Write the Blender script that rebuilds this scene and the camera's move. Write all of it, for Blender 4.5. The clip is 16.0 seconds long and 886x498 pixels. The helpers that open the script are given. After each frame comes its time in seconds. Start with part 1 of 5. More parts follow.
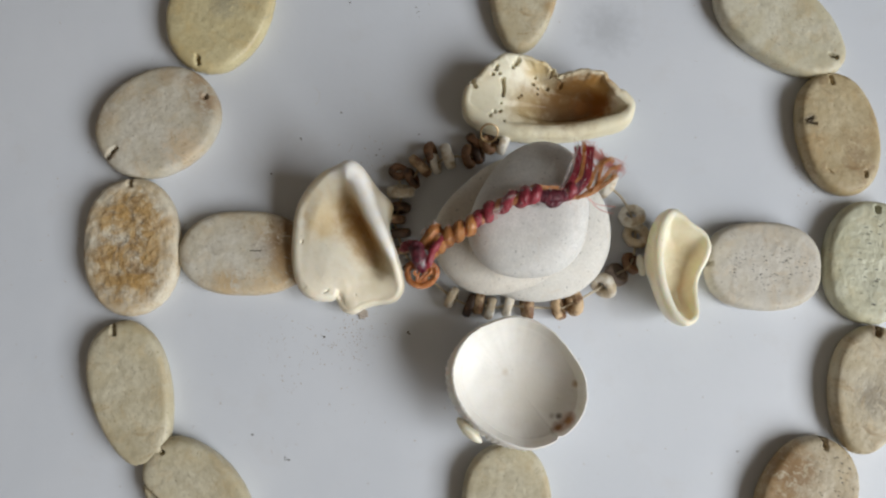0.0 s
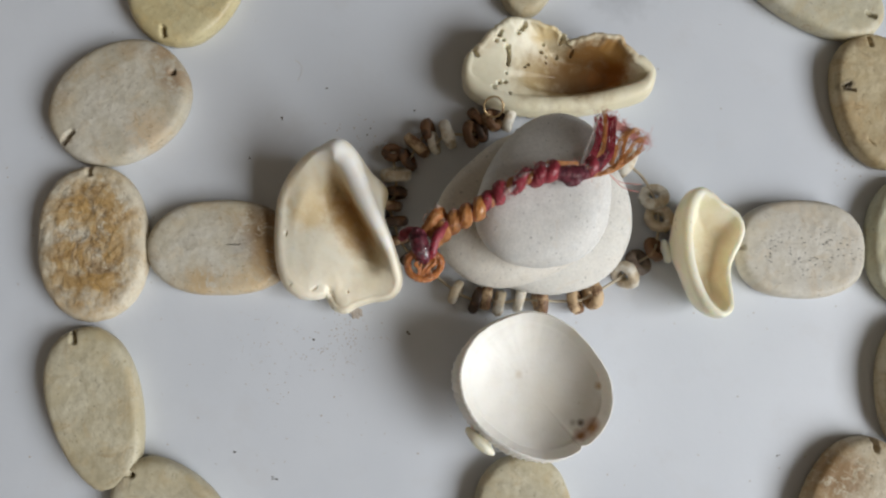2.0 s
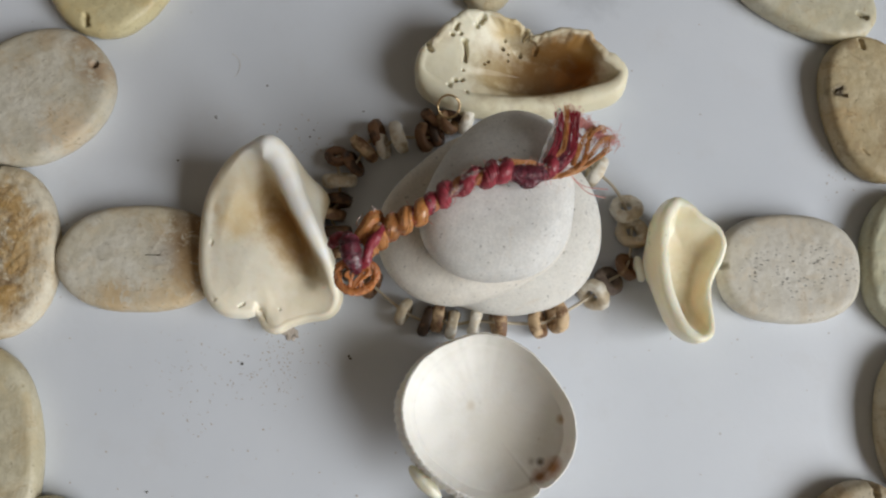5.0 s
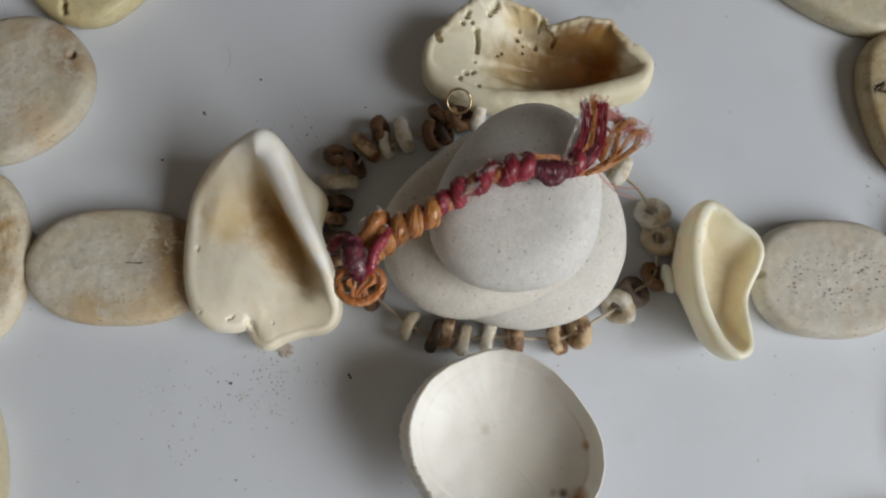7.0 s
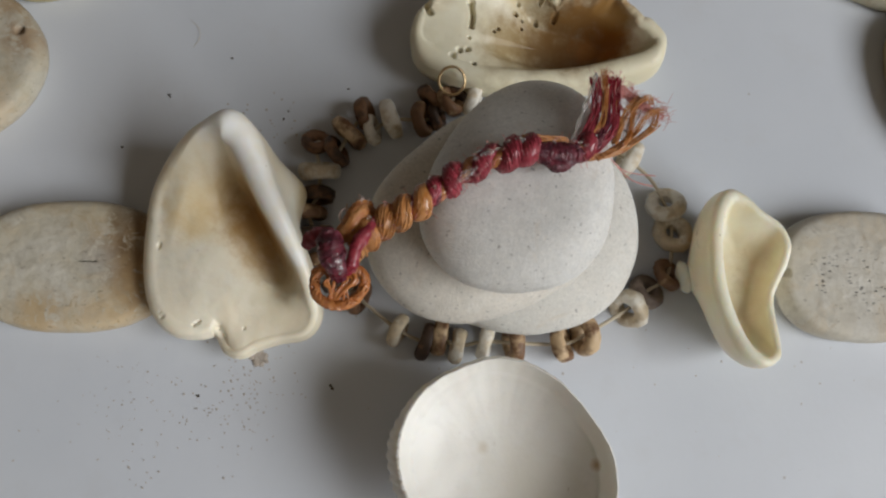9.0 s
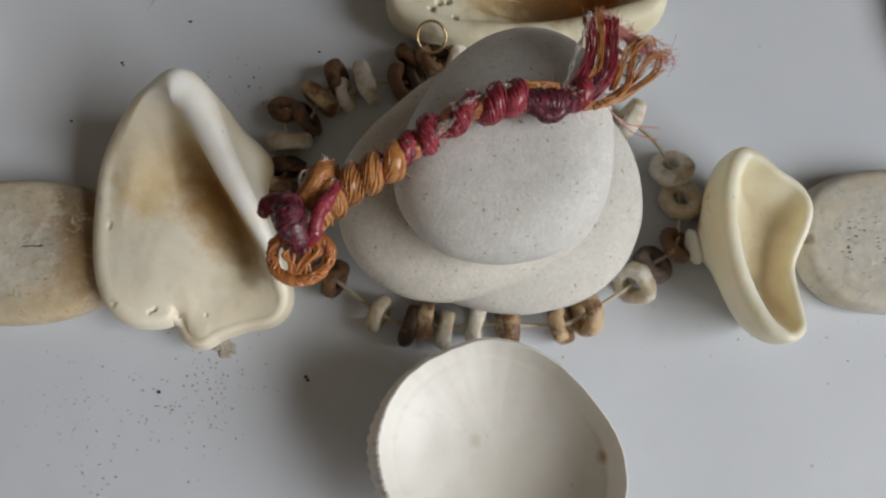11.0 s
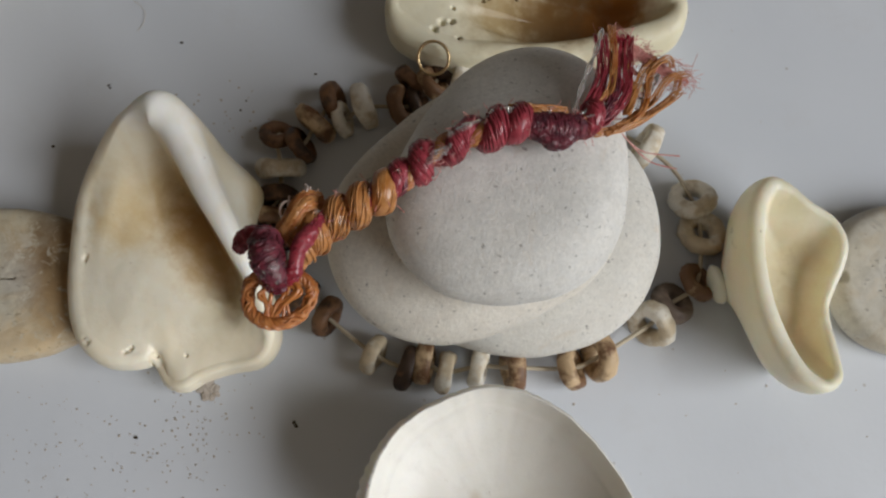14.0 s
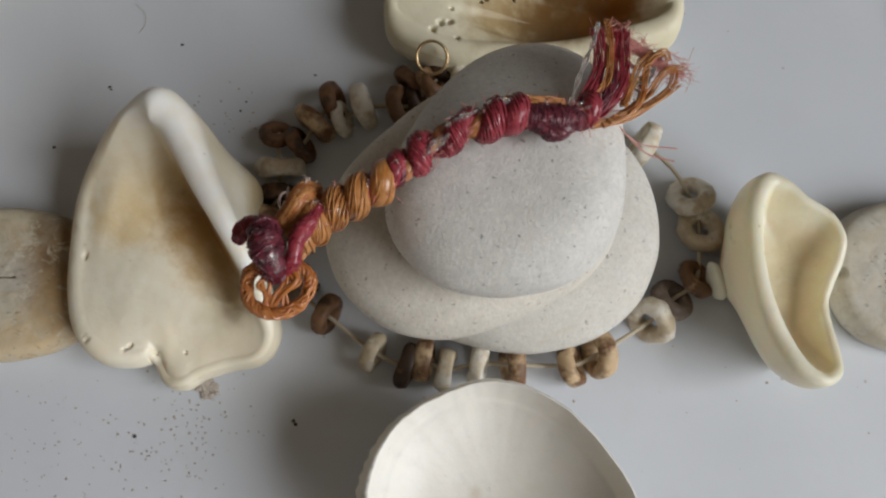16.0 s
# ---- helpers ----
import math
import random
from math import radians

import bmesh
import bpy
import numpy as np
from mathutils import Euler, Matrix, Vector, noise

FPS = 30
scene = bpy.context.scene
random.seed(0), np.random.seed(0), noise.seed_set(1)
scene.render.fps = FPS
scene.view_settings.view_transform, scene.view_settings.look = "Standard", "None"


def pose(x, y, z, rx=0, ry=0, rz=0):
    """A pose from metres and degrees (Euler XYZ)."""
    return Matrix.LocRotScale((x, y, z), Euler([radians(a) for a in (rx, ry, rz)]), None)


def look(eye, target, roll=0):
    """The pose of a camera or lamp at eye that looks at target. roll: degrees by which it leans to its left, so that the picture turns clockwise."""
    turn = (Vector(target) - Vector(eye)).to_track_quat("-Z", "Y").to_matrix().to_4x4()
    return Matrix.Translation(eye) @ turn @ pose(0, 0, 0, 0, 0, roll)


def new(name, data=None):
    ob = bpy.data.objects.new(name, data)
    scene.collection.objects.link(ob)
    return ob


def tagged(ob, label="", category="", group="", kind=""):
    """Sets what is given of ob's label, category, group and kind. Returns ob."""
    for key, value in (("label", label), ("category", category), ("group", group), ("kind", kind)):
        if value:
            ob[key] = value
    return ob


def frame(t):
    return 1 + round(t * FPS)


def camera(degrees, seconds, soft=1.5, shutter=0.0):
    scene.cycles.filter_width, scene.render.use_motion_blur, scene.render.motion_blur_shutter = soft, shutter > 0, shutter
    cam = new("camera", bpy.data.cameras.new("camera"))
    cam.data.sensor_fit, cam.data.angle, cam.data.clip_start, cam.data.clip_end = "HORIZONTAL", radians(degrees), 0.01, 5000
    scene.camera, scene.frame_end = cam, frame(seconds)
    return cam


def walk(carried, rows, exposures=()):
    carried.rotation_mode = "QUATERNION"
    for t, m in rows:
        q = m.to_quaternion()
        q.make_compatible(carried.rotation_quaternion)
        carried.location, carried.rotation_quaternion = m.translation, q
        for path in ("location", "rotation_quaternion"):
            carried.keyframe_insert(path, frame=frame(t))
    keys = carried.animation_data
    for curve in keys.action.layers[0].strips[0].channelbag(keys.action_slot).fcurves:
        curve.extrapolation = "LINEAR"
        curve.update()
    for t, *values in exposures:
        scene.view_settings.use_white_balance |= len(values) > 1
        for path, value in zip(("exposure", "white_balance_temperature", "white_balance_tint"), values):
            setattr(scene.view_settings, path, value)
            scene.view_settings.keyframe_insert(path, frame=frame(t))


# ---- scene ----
cam = camera(62.0, 16.0, 2.3)
# seconds, place in metres, turn in degrees
ROWS = [
    (0.0, -0.0000, -0.0272, 0.1969, 8.23, -0.67, 2.76),
    (0.5, -0.0018, -0.0256, 0.1923, 8.30, -1.04, 2.12),
    (1.0, -0.0032, -0.0258, 0.1863, 8.05, -1.39, 2.03),
    (1.5, -0.0038, -0.0255, 0.1813, 7.81, -1.43, 1.72),
    (2.0, -0.0033, -0.0261, 0.1757, 8.00, -1.48, 1.36),
    (2.5, -0.0007, -0.0260, 0.1716, 7.74, -1.47, 1.49),
    (3.0, 0.0023, -0.0254, 0.1673, 7.94, -1.43, 1.28),
    (3.5, 0.0047, -0.0255, 0.1628, 8.61, -1.74, 2.00),
    (4.0, 0.0062, -0.0271, 0.1601, 9.68, -1.94, 1.78),
    (4.5, 0.0069, -0.0278, 0.1588, 10.30, -2.05, 1.97),
    (7.0, 0.0044, -0.0272, 0.1428, 12.21, -2.58, 1.91),
    (7.5, 0.0026, -0.0265, 0.1388, 11.94, -2.73, 2.42),
    (8.0, 0.0023, -0.0265, 0.1354, 11.92, -2.78, 2.12),
    (8.5, 0.0033, -0.0258, 0.1324, 11.94, -2.89, 1.44),
    (9.0, 0.0049, -0.0246, 0.1288, 12.11, -3.18, 1.58),
    (11.5, 0.0101, -0.0260, 0.1138, 12.07, -2.21, -0.02),
    (12.0, 0.0118, -0.0244, 0.1121, 11.94, -1.71, 0.28),
    (12.5, 0.0125, -0.0231, 0.1105, 12.54, -1.46, 0.11),
    (13.0, 0.0138, -0.0228, 0.1080, 13.07, -1.30, 0.42),
    (13.5, 0.0135, -0.0236, 0.1077, 13.38, -1.49, 1.21),
    (14.0, 0.0114, -0.0225, 0.1083, 14.01, -1.36, 0.80),
    (14.5, 0.0095, -0.0227, 0.1095, 14.62, -1.51, 0.88),
    (15.0, 0.0092, -0.0222, 0.1101, 14.91, -1.57, 0.51),
    (15.5, 0.0107, -0.0235, 0.1095, 15.31, -1.48, 0.41),
    (16.0, 0.0117, -0.0252, 0.1078, 15.29, -1.23, 0.60),
]
EXPOSURES = [(0.0, -0.04, 6500, 11), (2.0, -0.04, 6500, 11), (3.5, -0.05, 6510, 11), (4.5, -0.085, 6520, 11), (7.0, -0.34, 6530, 11), (9.0, -0.365, 6550, 11.5), (11.5, -0.39, 6570, 11.5), (14.5, -0.37, 6570, 11.5), (16.0, -0.37, 6570, 11.5)]
walk(cam, [(t, pose(x, y, z, rx, ry, rz)) for t, x, y, z, rx, ry, rz in ROWS], EXPOSURES)

# ---- light: a window beside the work, daylight outside ----
SUN_UP, SUN_ROUND = radians(38), radians(200)
world = bpy.data.worlds.new("daylight")
scene.world = world
world.use_nodes = True
wn = world.node_tree.nodes
sky = wn.new("ShaderNodeTexSky")
sky.sky_type, sky.sun_disc, sky.sun_elevation, sky.sun_rotation = "NISHITA", False, SUN_UP, SUN_ROUND
world.node_tree.links.new(sky.outputs[0], wn["Background"].inputs[0])
wn["Background"].inputs[1].default_value = 0.08

WIN_X, WIN_Y0, WIN_Y1, WIN_Z0, WIN_Z1 = 1.20, -1.40, 0.00, 0.50, 1.52
lamp = bpy.data.lights.new("window_daylight", "AREA")
lamp.shape, lamp.size, lamp.size_y = "RECTANGLE", WIN_Y1 - WIN_Y0, WIN_Z1 - WIN_Z0
lamp.energy, lamp.color = 48.5, (0.935, 0.96, 0.96)
window_daylight = new("window_daylight", lamp)
window_daylight.matrix_world = look((WIN_X + 0.02, (WIN_Y0 + WIN_Y1) / 2, (WIN_Z0 + WIN_Z1) / 2), (WIN_X - 1, (WIN_Y0 + WIN_Y1) / 2, (WIN_Z0 + WIN_Z1) / 2))


# ---- small mesh and node helpers ----
def part(name, bm, material, parent=None, label=""):
    """One mesh object from a bmesh, under a thing or on its own."""
    me = bpy.data.meshes.new(name)
    bmesh.ops.recalc_face_normals(bm, faces=bm.faces)
    bm.to_mesh(me)
    bm.free()
    me.polygons.foreach_set("use_smooth", [True] * len(me.polygons))
    me.materials.append(material)
    ob = new(name, me)
    if parent:
        ob.parent = parent
    if label:
        tagged(ob, label)
    return ob


def mesh_part(name, verts, faces, material, parent=None, label="", smooth=True):
    me = bpy.data.meshes.new(name)
    me.from_pydata([tuple(v) for v in verts], [], faces)
    me.polygons.foreach_set("use_smooth", [smooth] * len(me.polygons))
    me.materials.append(material)
    ob = new(name, me)
    if parent:
        ob.parent = parent
    if label:
        tagged(ob, label)
    return ob


def thing(name, x, y, z, label, category, group=""):
    ob = new(name)
    ob.location = (x, y, z)
    ob.empty_display_size = 0.01
    return tagged(ob, label, category, group)


def smooth01(a, b, v):
    t = max(0.0, min(1.0, (v - a) / (b - a)))
    return t * t * (3 - 2 * t)


def around(values, angle):
    """Closed smooth curve through evenly spaced radii (Catmull-Rom)."""
    n = len(values)
    f = (angle / (2 * math.pi)) % 1.0 * n
    i, t = int(f), f - int(f)
    a, b, c, d = (values[(i + k) % n] for k in (-1, 0, 1, 2))
    return 0.5 * (2 * b + (c - a) * t + (2 * a - 5 * b + 4 * c - d) * t * t + (3 * b - a - 3 * c + d) * t ** 3)


def wob(x, y, z, scale, seed=0.0):
    return noise.noise(Vector((x * scale + seed * 7.3, y * scale - seed * 3.1, z * scale + seed)))


class Nodes:
    """A short way to write a node material."""

    def __init__(self, name):
        self.mat = bpy.data.materials.new(name)
        self.mat.use_nodes = True
        self.tree = self.mat.node_tree
        self.bsdf = self.tree.nodes["Principled BSDF"]
        self.where = self.add("ShaderNodeTexCoord").outputs["Object"]

    def add(self, kind):
        return self.tree.nodes.new(kind)

    def link(self, a, b):
        self.tree.links.new(a, b)

    def stretched(self, sx, sy, sz, turn=0.0):
        m = self.add("ShaderNodeMapping")
        m.inputs["Scale"].default_value = (sx, sy, sz)
        m.inputs["Rotation"].default_value = (0, 0, radians(turn))
        self.link(self.where, m.inputs[0])
        return m.outputs[0]

    def noise(self, scale, detail=4.0, rough=0.55, at=None, warp=0.0):
        n = self.add("ShaderNodeTexNoise")
        n.inputs["Scale"].default_value, n.inputs["Detail"].default_value = scale, detail
        n.inputs["Roughness"].default_value, n.inputs["Distortion"].default_value = rough, warp
        self.link(at or self.where, n.inputs["Vector"])
        return n.outputs["Fac"]

    def cells(self, scale, at=None):
        n = self.add("ShaderNodeTexVoronoi")
        n.inputs["Scale"].default_value = scale
        self.link(at or self.where, n.inputs["Vector"])
        return n.outputs["Distance"]

    def ramp(self, fac, *stops):
        r = self.add("ShaderNodeValToRGB")
        e = r.color_ramp.elements
        while len(e) < len(stops):
            e.new(0.5)
        for el, (pos, col) in zip(e, stops):
            el.position = pos
            el.color = (col, col, col, 1) if isinstance(col, (int, float)) else (*col, 1)
        self.link(fac, r.inputs[0])
        return r.outputs[0]

    def mix(self, fac, a, b, blend="MIX"):
        m = self.add("ShaderNodeMix")
        m.data_type, m.blend_type = "RGBA", blend
        for sock, v in ((m.inputs[0], fac), (m.inputs[6], a), (m.inputs[7], b)):
            if isinstance(v, (int, float)):
                sock.default_value = v
            elif isinstance(v, tuple):
                sock.default_value = (*v, 1)
            else:
                self.link(v, sock)
        return m.outputs[2]

    def math(self, op, a, b=0.0):
        m = self.add("ShaderNodeMath")
        m.operation = op
        for sock, v in zip(m.inputs, (a, b)):
            if isinstance(v, (int, float)):
                sock.default_value = v
            else:
                self.link(v, sock)
        return m.outputs[0]

    def spot(self, x, y, z, radius, soft=0.5, power=1.0):
        """1 within a ball at a place on the thing, fading out at its edge, its outline broken by noise."""
        d = self.add("ShaderNodeVectorMath")
        d.operation = "DISTANCE"
        self.link(self.where, d.inputs[0])
        d.inputs[1].default_value = (x, y, z)
        f = self.math("ADD", self.math("DIVIDE", d.outputs["Value"], radius), self.math("MULTIPLY", self.math("SUBTRACT", self.noise(380, 4, 0.6), 0.5), 0.9))
        return self.ramp(f, (max(0.0, 1 - soft), power), (1.0, 0.0))

    def done(self, color, rough=0.6, bump=None, height=0.0002, strength=0.5, **inputs):
        b = self.bsdf
        for sock, v in ((b.inputs["Base Color"], color), (b.inputs["Roughness"], rough)):
            if isinstance(v, (int, float)):
                sock.default_value = v
            elif isinstance(v, tuple):
                sock.default_value = (*v, 1)
            else:
                self.link(v, sock)
        if bump is not None:
            n = self.add("ShaderNodeBump")
            n.inputs["Strength"].default_value, n.inputs["Distance"].default_value = strength, height
            self.link(bump, n.inputs["Height"])
            self.link(n.outputs[0], b.inputs["Normal"])
        for key, v in inputs.items():
            b.inputs[key.replace("_", " ")].default_value = v
        return self.mat


# ---- materials ----
def plain_wall(name, col):
    m = Nodes(name)
    return m.done(m.mix(m.noise(2.0), tuple(c * 0.94 for c in col), col), 0.85, m.noise(180), 0.001)


def board_material():
    m = Nodes("white_paint")
    base = m.mix(m.ramp(m.noise(14, 4, 0.6), (0.35, 0.0), (0.7, 1.0)), (0.635, 0.67, 0.725), (0.695, 0.725, 0.775))
    base = m.mix(m.math("MULTIPLY", m.ramp(m.noise(60, 5, 0.65), (0.56, 0.0), (0.75, 1.0)), 0.35), base, (0.60, 0.60, 0.61))
    specks = m.ramp(m.math("MULTIPLY", m.ramp(m.cells(260), (0.05, 1.0), (0.09, 0.0)), m.ramp(m.noise(35, 3), (0.56, 0.0), (0.62, 1.0))), (0.2, 0.0), (0.7, 1.0))
    base = m.mix(m.math("MULTIPLY", specks, 0.45), base, (0.33, 0.28, 0.23))
    smudge = m.spot(0.0443, 0.0667, 0.0, 0.010, 0.85, 0.5)
    base = m.mix(smudge, base, (0.40, 0.42, 0.45))
    return m.done(base, m.ramp(m.noise(30), (0.3, 0.36), (0.7, 0.5)), m.noise(220, 3), 0.0003, 0.25, Specular_IOR_Level=0.45)


def bone_material(name, light, dark, stain, amount, pores=0.0, gloss=0.45, turn=0.0, spots=(), porous=(), crust=0.0, pore_scale=1300):
    m = Nodes(name)
    base = m.mix(m.ramp(m.noise(95, 5, 0.6, warp=0.6), (0.40, 0.0), (0.62, 1.0)), light, dark)
    base = m.mix(m.math("MULTIPLY", m.ramp(m.noise(900, 3, 0.7), (0.45, 0.0), (0.70, 1.0)), 0.34), base, tuple(c * 0.72 for c in dark))
    base = m.mix(m.math("MULTIPLY", m.ramp(m.noise(48, 3, 0.6, warp=1.0), (0.46, 0.0), (0.66, 1.0)), 0.32), base, tuple(c * k for c, k in zip(light, (0.92, 0.84, 0.64))))
    patch = m.ramp(m.noise(150, 6, 0.68, warp=1.2), (0.66 - 0.34 * amount, 0.0), (0.80 - 0.30 * amount, 1.0))
    base = m.mix(m.math("MULTIPLY", patch, min(1.0, 0.45 + 0.5 * amount)), base, stain)
    for x, y, radius, col, power in spots:
        worn = m.math("MULTIPLY", m.spot(x / 1000, y / 1000, 0.004, radius / 1000, 0.6, power), m.ramp(m.noise(420, 6, 0.72, warp=0.8), (0.39, 0.12), (0.47, 1.0)))
        base = m.mix(worn, base, col)
    warm = m.math("MULTIPLY", m.ramp(m.noise(170, 5, 0.65, warp=1.0), (0.50, 0.0), (0.62, 1.0)), 0.22)
    base = m.mix(warm, base, tuple(c * k for c, k in zip(dark, (1.12, 0.92, 0.66))))
    olive = m.math("MULTIPLY", m.ramp(m.noise(240, 4, 0.6, warp=0.8, at=m.stretched(1.0, 1.0, 3.0, 40)), (0.56, 0.0), (0.66, 1.0)), 0.35)
    base = m.mix(olive, base, tuple(c * 0.72 for c in dark))
    if crust:
        grain = m.noise(300, 7, 0.74, warp=0.9)
        area = m.spot(-0.005, 0.0, 0.004, 0.0125, 0.45, 1.0)
        area = m.math("MAXIMUM", area, m.spot(0.006, 0.0, 0.004, 0.0125, 0.45, 1.0))
        base = m.mix(m.math("MULTIPLY", m.math("MULTIPLY", m.ramp(m.noise(190, 4, 0.6, warp=0.8), (0.40, 0.0), (0.52, 1.0)), area), 0.85 * crust), base, (0.42, 0.25, 0.075))
        base = m.mix(m.math("MULTIPLY", m.ramp(grain, (0.56, 0.0), (0.60, 1.0)), m.math("MULTIPLY", area, 0.5 * crust)), base, (0.62, 0.49, 0.28))
        base = m.mix(m.math("MULTIPLY", m.ramp(grain, (0.42, 1.0), (0.46, 0.0)), m.math("MULTIPLY", area, 0.55 * crust)), base, (0.19, 0.11, 0.05))
    scuff = m.math("MULTIPLY", m.ramp(m.noise(210, 7, 0.75, warp=1.4), (0.60, 0.0), (0.635, 1.0)), m.ramp(m.noise(60, 2), (0.42, 0.0), (0.58, 1.0)))
    base = m.mix(m.math("MULTIPLY", scuff, 0.6), base, stain)
    dark_fleck = m.ramp(m.noise(620, 3, 0.6, at=m.stretched(1, 2.2, 1, turn)), (0.655, 0.0), (0.685, 1.0))
    base = m.mix(m.math("MULTIPLY", dark_fleck, 0.35), base, (0.09, 0.06, 0.035))
    relief = m.math("ADD", m.noise(700, 4, 0.65), m.math("MULTIPLY", m.noise(130, 3), 1.5))
    if crust:
        relief = m.math("ADD", relief, m.math("MULTIPLY", m.math("MULTIPLY", grain, area), 5.0 * crust))
    if pores:
        p = m.cells(pore_scale, at=m.stretched(0.5, 1.2, 1.0) if turn == 0 else m.stretched(1.0, 0.42, 1.0, turn))
        hole = m.math("MULTIPLY", m.ramp(p, (0.16, 1.0), (0.27, 0.0)), m.ramp(m.noise(110, 3, 0.6), (0.54 - 0.20 * pores, 0.0), (0.62 - 0.20 * pores, 1.0)))
        if porous:
            where = [m.spot(x / 1000, y / 1000, 0.005, r / 1000, 0.6, 1.0) for x, y, r in porous]
            area = where[0]
            for other in where[1:]:
                area = m.math("MAXIMUM", area, other)
            hole = m.math("MULTIPLY", hole, area)
        base = m.mix(m.math("MULTIPLY", hole, 0.85), base, (0.07, 0.065, 0.06))
        relief = m.math("SUBTRACT", relief, m.math("MULTIPLY", hole, 2.5))
    return m.done(base, m.ramp(m.noise(240), (0.3, gloss), (0.7, gloss + 0.2)), relief, 0.00016, 0.5, Specular_IOR_Level=0.4)


def shell_material(name, light, dark, spots, gloss=0.42, sub=0.0, depth=0.002):
    """Worn shell; spots: (x, y, z, radius, colour, strength) of stains and of painted light and shade on it."""
    m = Nodes(name)
    base = m.mix(m.ramp(m.noise(75, 4, 0.55, warp=0.5), (0.35, 0.0), (0.7, 1.0)), light, dark)
    base = m.mix(m.math("MULTIPLY", m.ramp(m.noise(420, 5, 0.7), (0.55, 0.0), (0.75, 1.0)), 0.25), base, tuple(c * 0.75 for c in dark))
    for x, y, z, radius, col, power in spots:
        base = m.mix(m.spot(x, y, z, radius, 0.75, power), base, col)
    fleck = m.ramp(m.noise(330, 4, 0.72), (0.69, 0.0), (0.74, 1.0))
    base = m.mix(m.math("MULTIPLY", fleck, 0.45), base, (0.30, 0.19, 0.10))
    mat = m.done(base, m.ramp(m.noise(200), (0.3, gloss), (0.7, gloss + 0.15)), m.math("ADD", m.noise(260, 4, 0.6), m.math("MULTIPLY", m.noise(1100, 2), 0.4)), 0.00018, 0.4, Specular_IOR_Level=0.45)
    if sub:
        m.bsdf.inputs["Subsurface Weight"].default_value = sub
        m.bsdf.inputs["Subsurface Radius"].default_value = (1.0, 0.8, 0.6)
        m.bsdf.inputs["Subsurface Scale"].default_value = depth
    return mat


def stone_material(name, light, dark, warm):
    m = Nodes(name)
    base = m.mix(m.ramp(m.noise(55, 5, 0.6, warp=0.4), (0.35, 0.0), (0.7, 1.0)), light, dark)
    base = m.mix(m.math("MULTIPLY", m.ramp(m.noise(70, 3, 0.6, at=m.stretched(1, 1.3, 1, 30)), (0.55, 0.0), (0.8, 1.0)), 0.5), base, warm)
    grain = m.noise(1700, 4, 0.75)
    base = m.mix(m.math("MULTIPLY", m.ramp(grain, (0.40, 0.0), (0.62, 1.0)), 0.42), base, tuple(c * 0.72 for c in dark))
    base = m.mix(m.math("MULTIPLY", m.ramp(m.noise(330, 4, 0.6), (0.42, 0.0), (0.64, 1.0)), 0.35), base, tuple(c * 0.80 for c in dark))
    base = m.mix(m.math("MULTIPLY", m.ramp(m.noise(1150, 3, 0.6), (0.655, 0.0), (0.70, 1.0)), 0.7), base, (0.19, 0.18, 0.17))
    base = m.mix(m.math("MULTIPLY", m.ramp(m.noise(160, 5, 0.7, warp=1.0), (0.60, 0.0), (0.70, 1.0)), 0.30), base, (0.60, 0.50, 0.38))
    glint = m.ramp(m.noise(1500, 2, 0.5), (0.62, 0.55), (0.70, 0.12))
    m.bsdf.inputs["Subsurface Radius"].default_value = (1.0, 0.9, 0.8)
    return m.done(base, glint, m.math("ADD", m.noise(2600, 3, 0.6), grain), 0.00012, 0.7, Specular_IOR_Level=0.5, Subsurface_Weight=0.35, Subsurface_Scale=0.004)


def yarn_material(name, a, b):
    m = Nodes(name)
    base = m.mix(m.ramp(m.noise(900, 4, 0.6), (0.35, 0.0), (0.65, 1.0)), a, b)
    base = m.mix(m.math("MULTIPLY", m.ramp(m.noise(300, 3), (0.55, 0.0), (0.7, 1.0)), 0.35), base, tuple(c * 0.45 for c in a))
    wet = m.ramp(m.noise(260, 2), (0.50, 0.75), (0.64, 0.22))
    return m.done(base, wet, m.noise(5000, 2), 0.00008, 0.6, Specular_IOR_Level=0.4, Coat_Weight=0.7, Coat_Roughness=0.12)


def ring_material(name, light, dark):
    m = Nodes(name)
    who = m.add("ShaderNodeObjectInfo").outputs["Random"]
    base = m.mix(m.ramp(m.math("ADD", m.noise(330, 4, 0.65), m.math("MULTIPLY", m.math("SUBTRACT", who, 0.5), 0.25)), (0.42, 0.0), (0.56, 1.0)), light, dark)
    base = m.mix(m.math("MULTIPLY", m.ramp(m.noise(1200, 3), (0.5, 0.0), (0.75, 1.0)), 0.4), base, tuple(c * 0.5 for c in dark))
    return m.done(base, 0.55, m.noise(900, 4), 0.0003, 0.6)


# dark warm colours of the unseen room set how much light it bounces back
WALL = plain_wall("bounce_paint", (0.23, 0.19, 0.145))
FLOOR = plain_wall("bounce_floor", (0.28, 0.22, 0.16))
WHITE = board_material()
THREAD = Nodes("thread")
THREAD = THREAD.done(THREAD.mix(THREAD.noise(800), (0.50, 0.42, 0.30), (0.62, 0.55, 0.42)), 0.6)
GOLD = Nodes("gold_wire")
GOLD = GOLD.done(GOLD.mix(GOLD.noise(600), (0.55, 0.38, 0.20), (0.70, 0.52, 0.30)), 0.3, Metallic=1.0)
RED = yarn_material("red_yarn", (0.22, 0.014, 0.028), (0.35, 0.038, 0.056))
PLUM = yarn_material("plum_yarn", (0.075, 0.010, 0.022), (0.18, 0.018, 0.034))
ORANGE = yarn_material("orange_yarn", (0.40, 0.145, 0.030), (0.54, 0.25, 0.085))
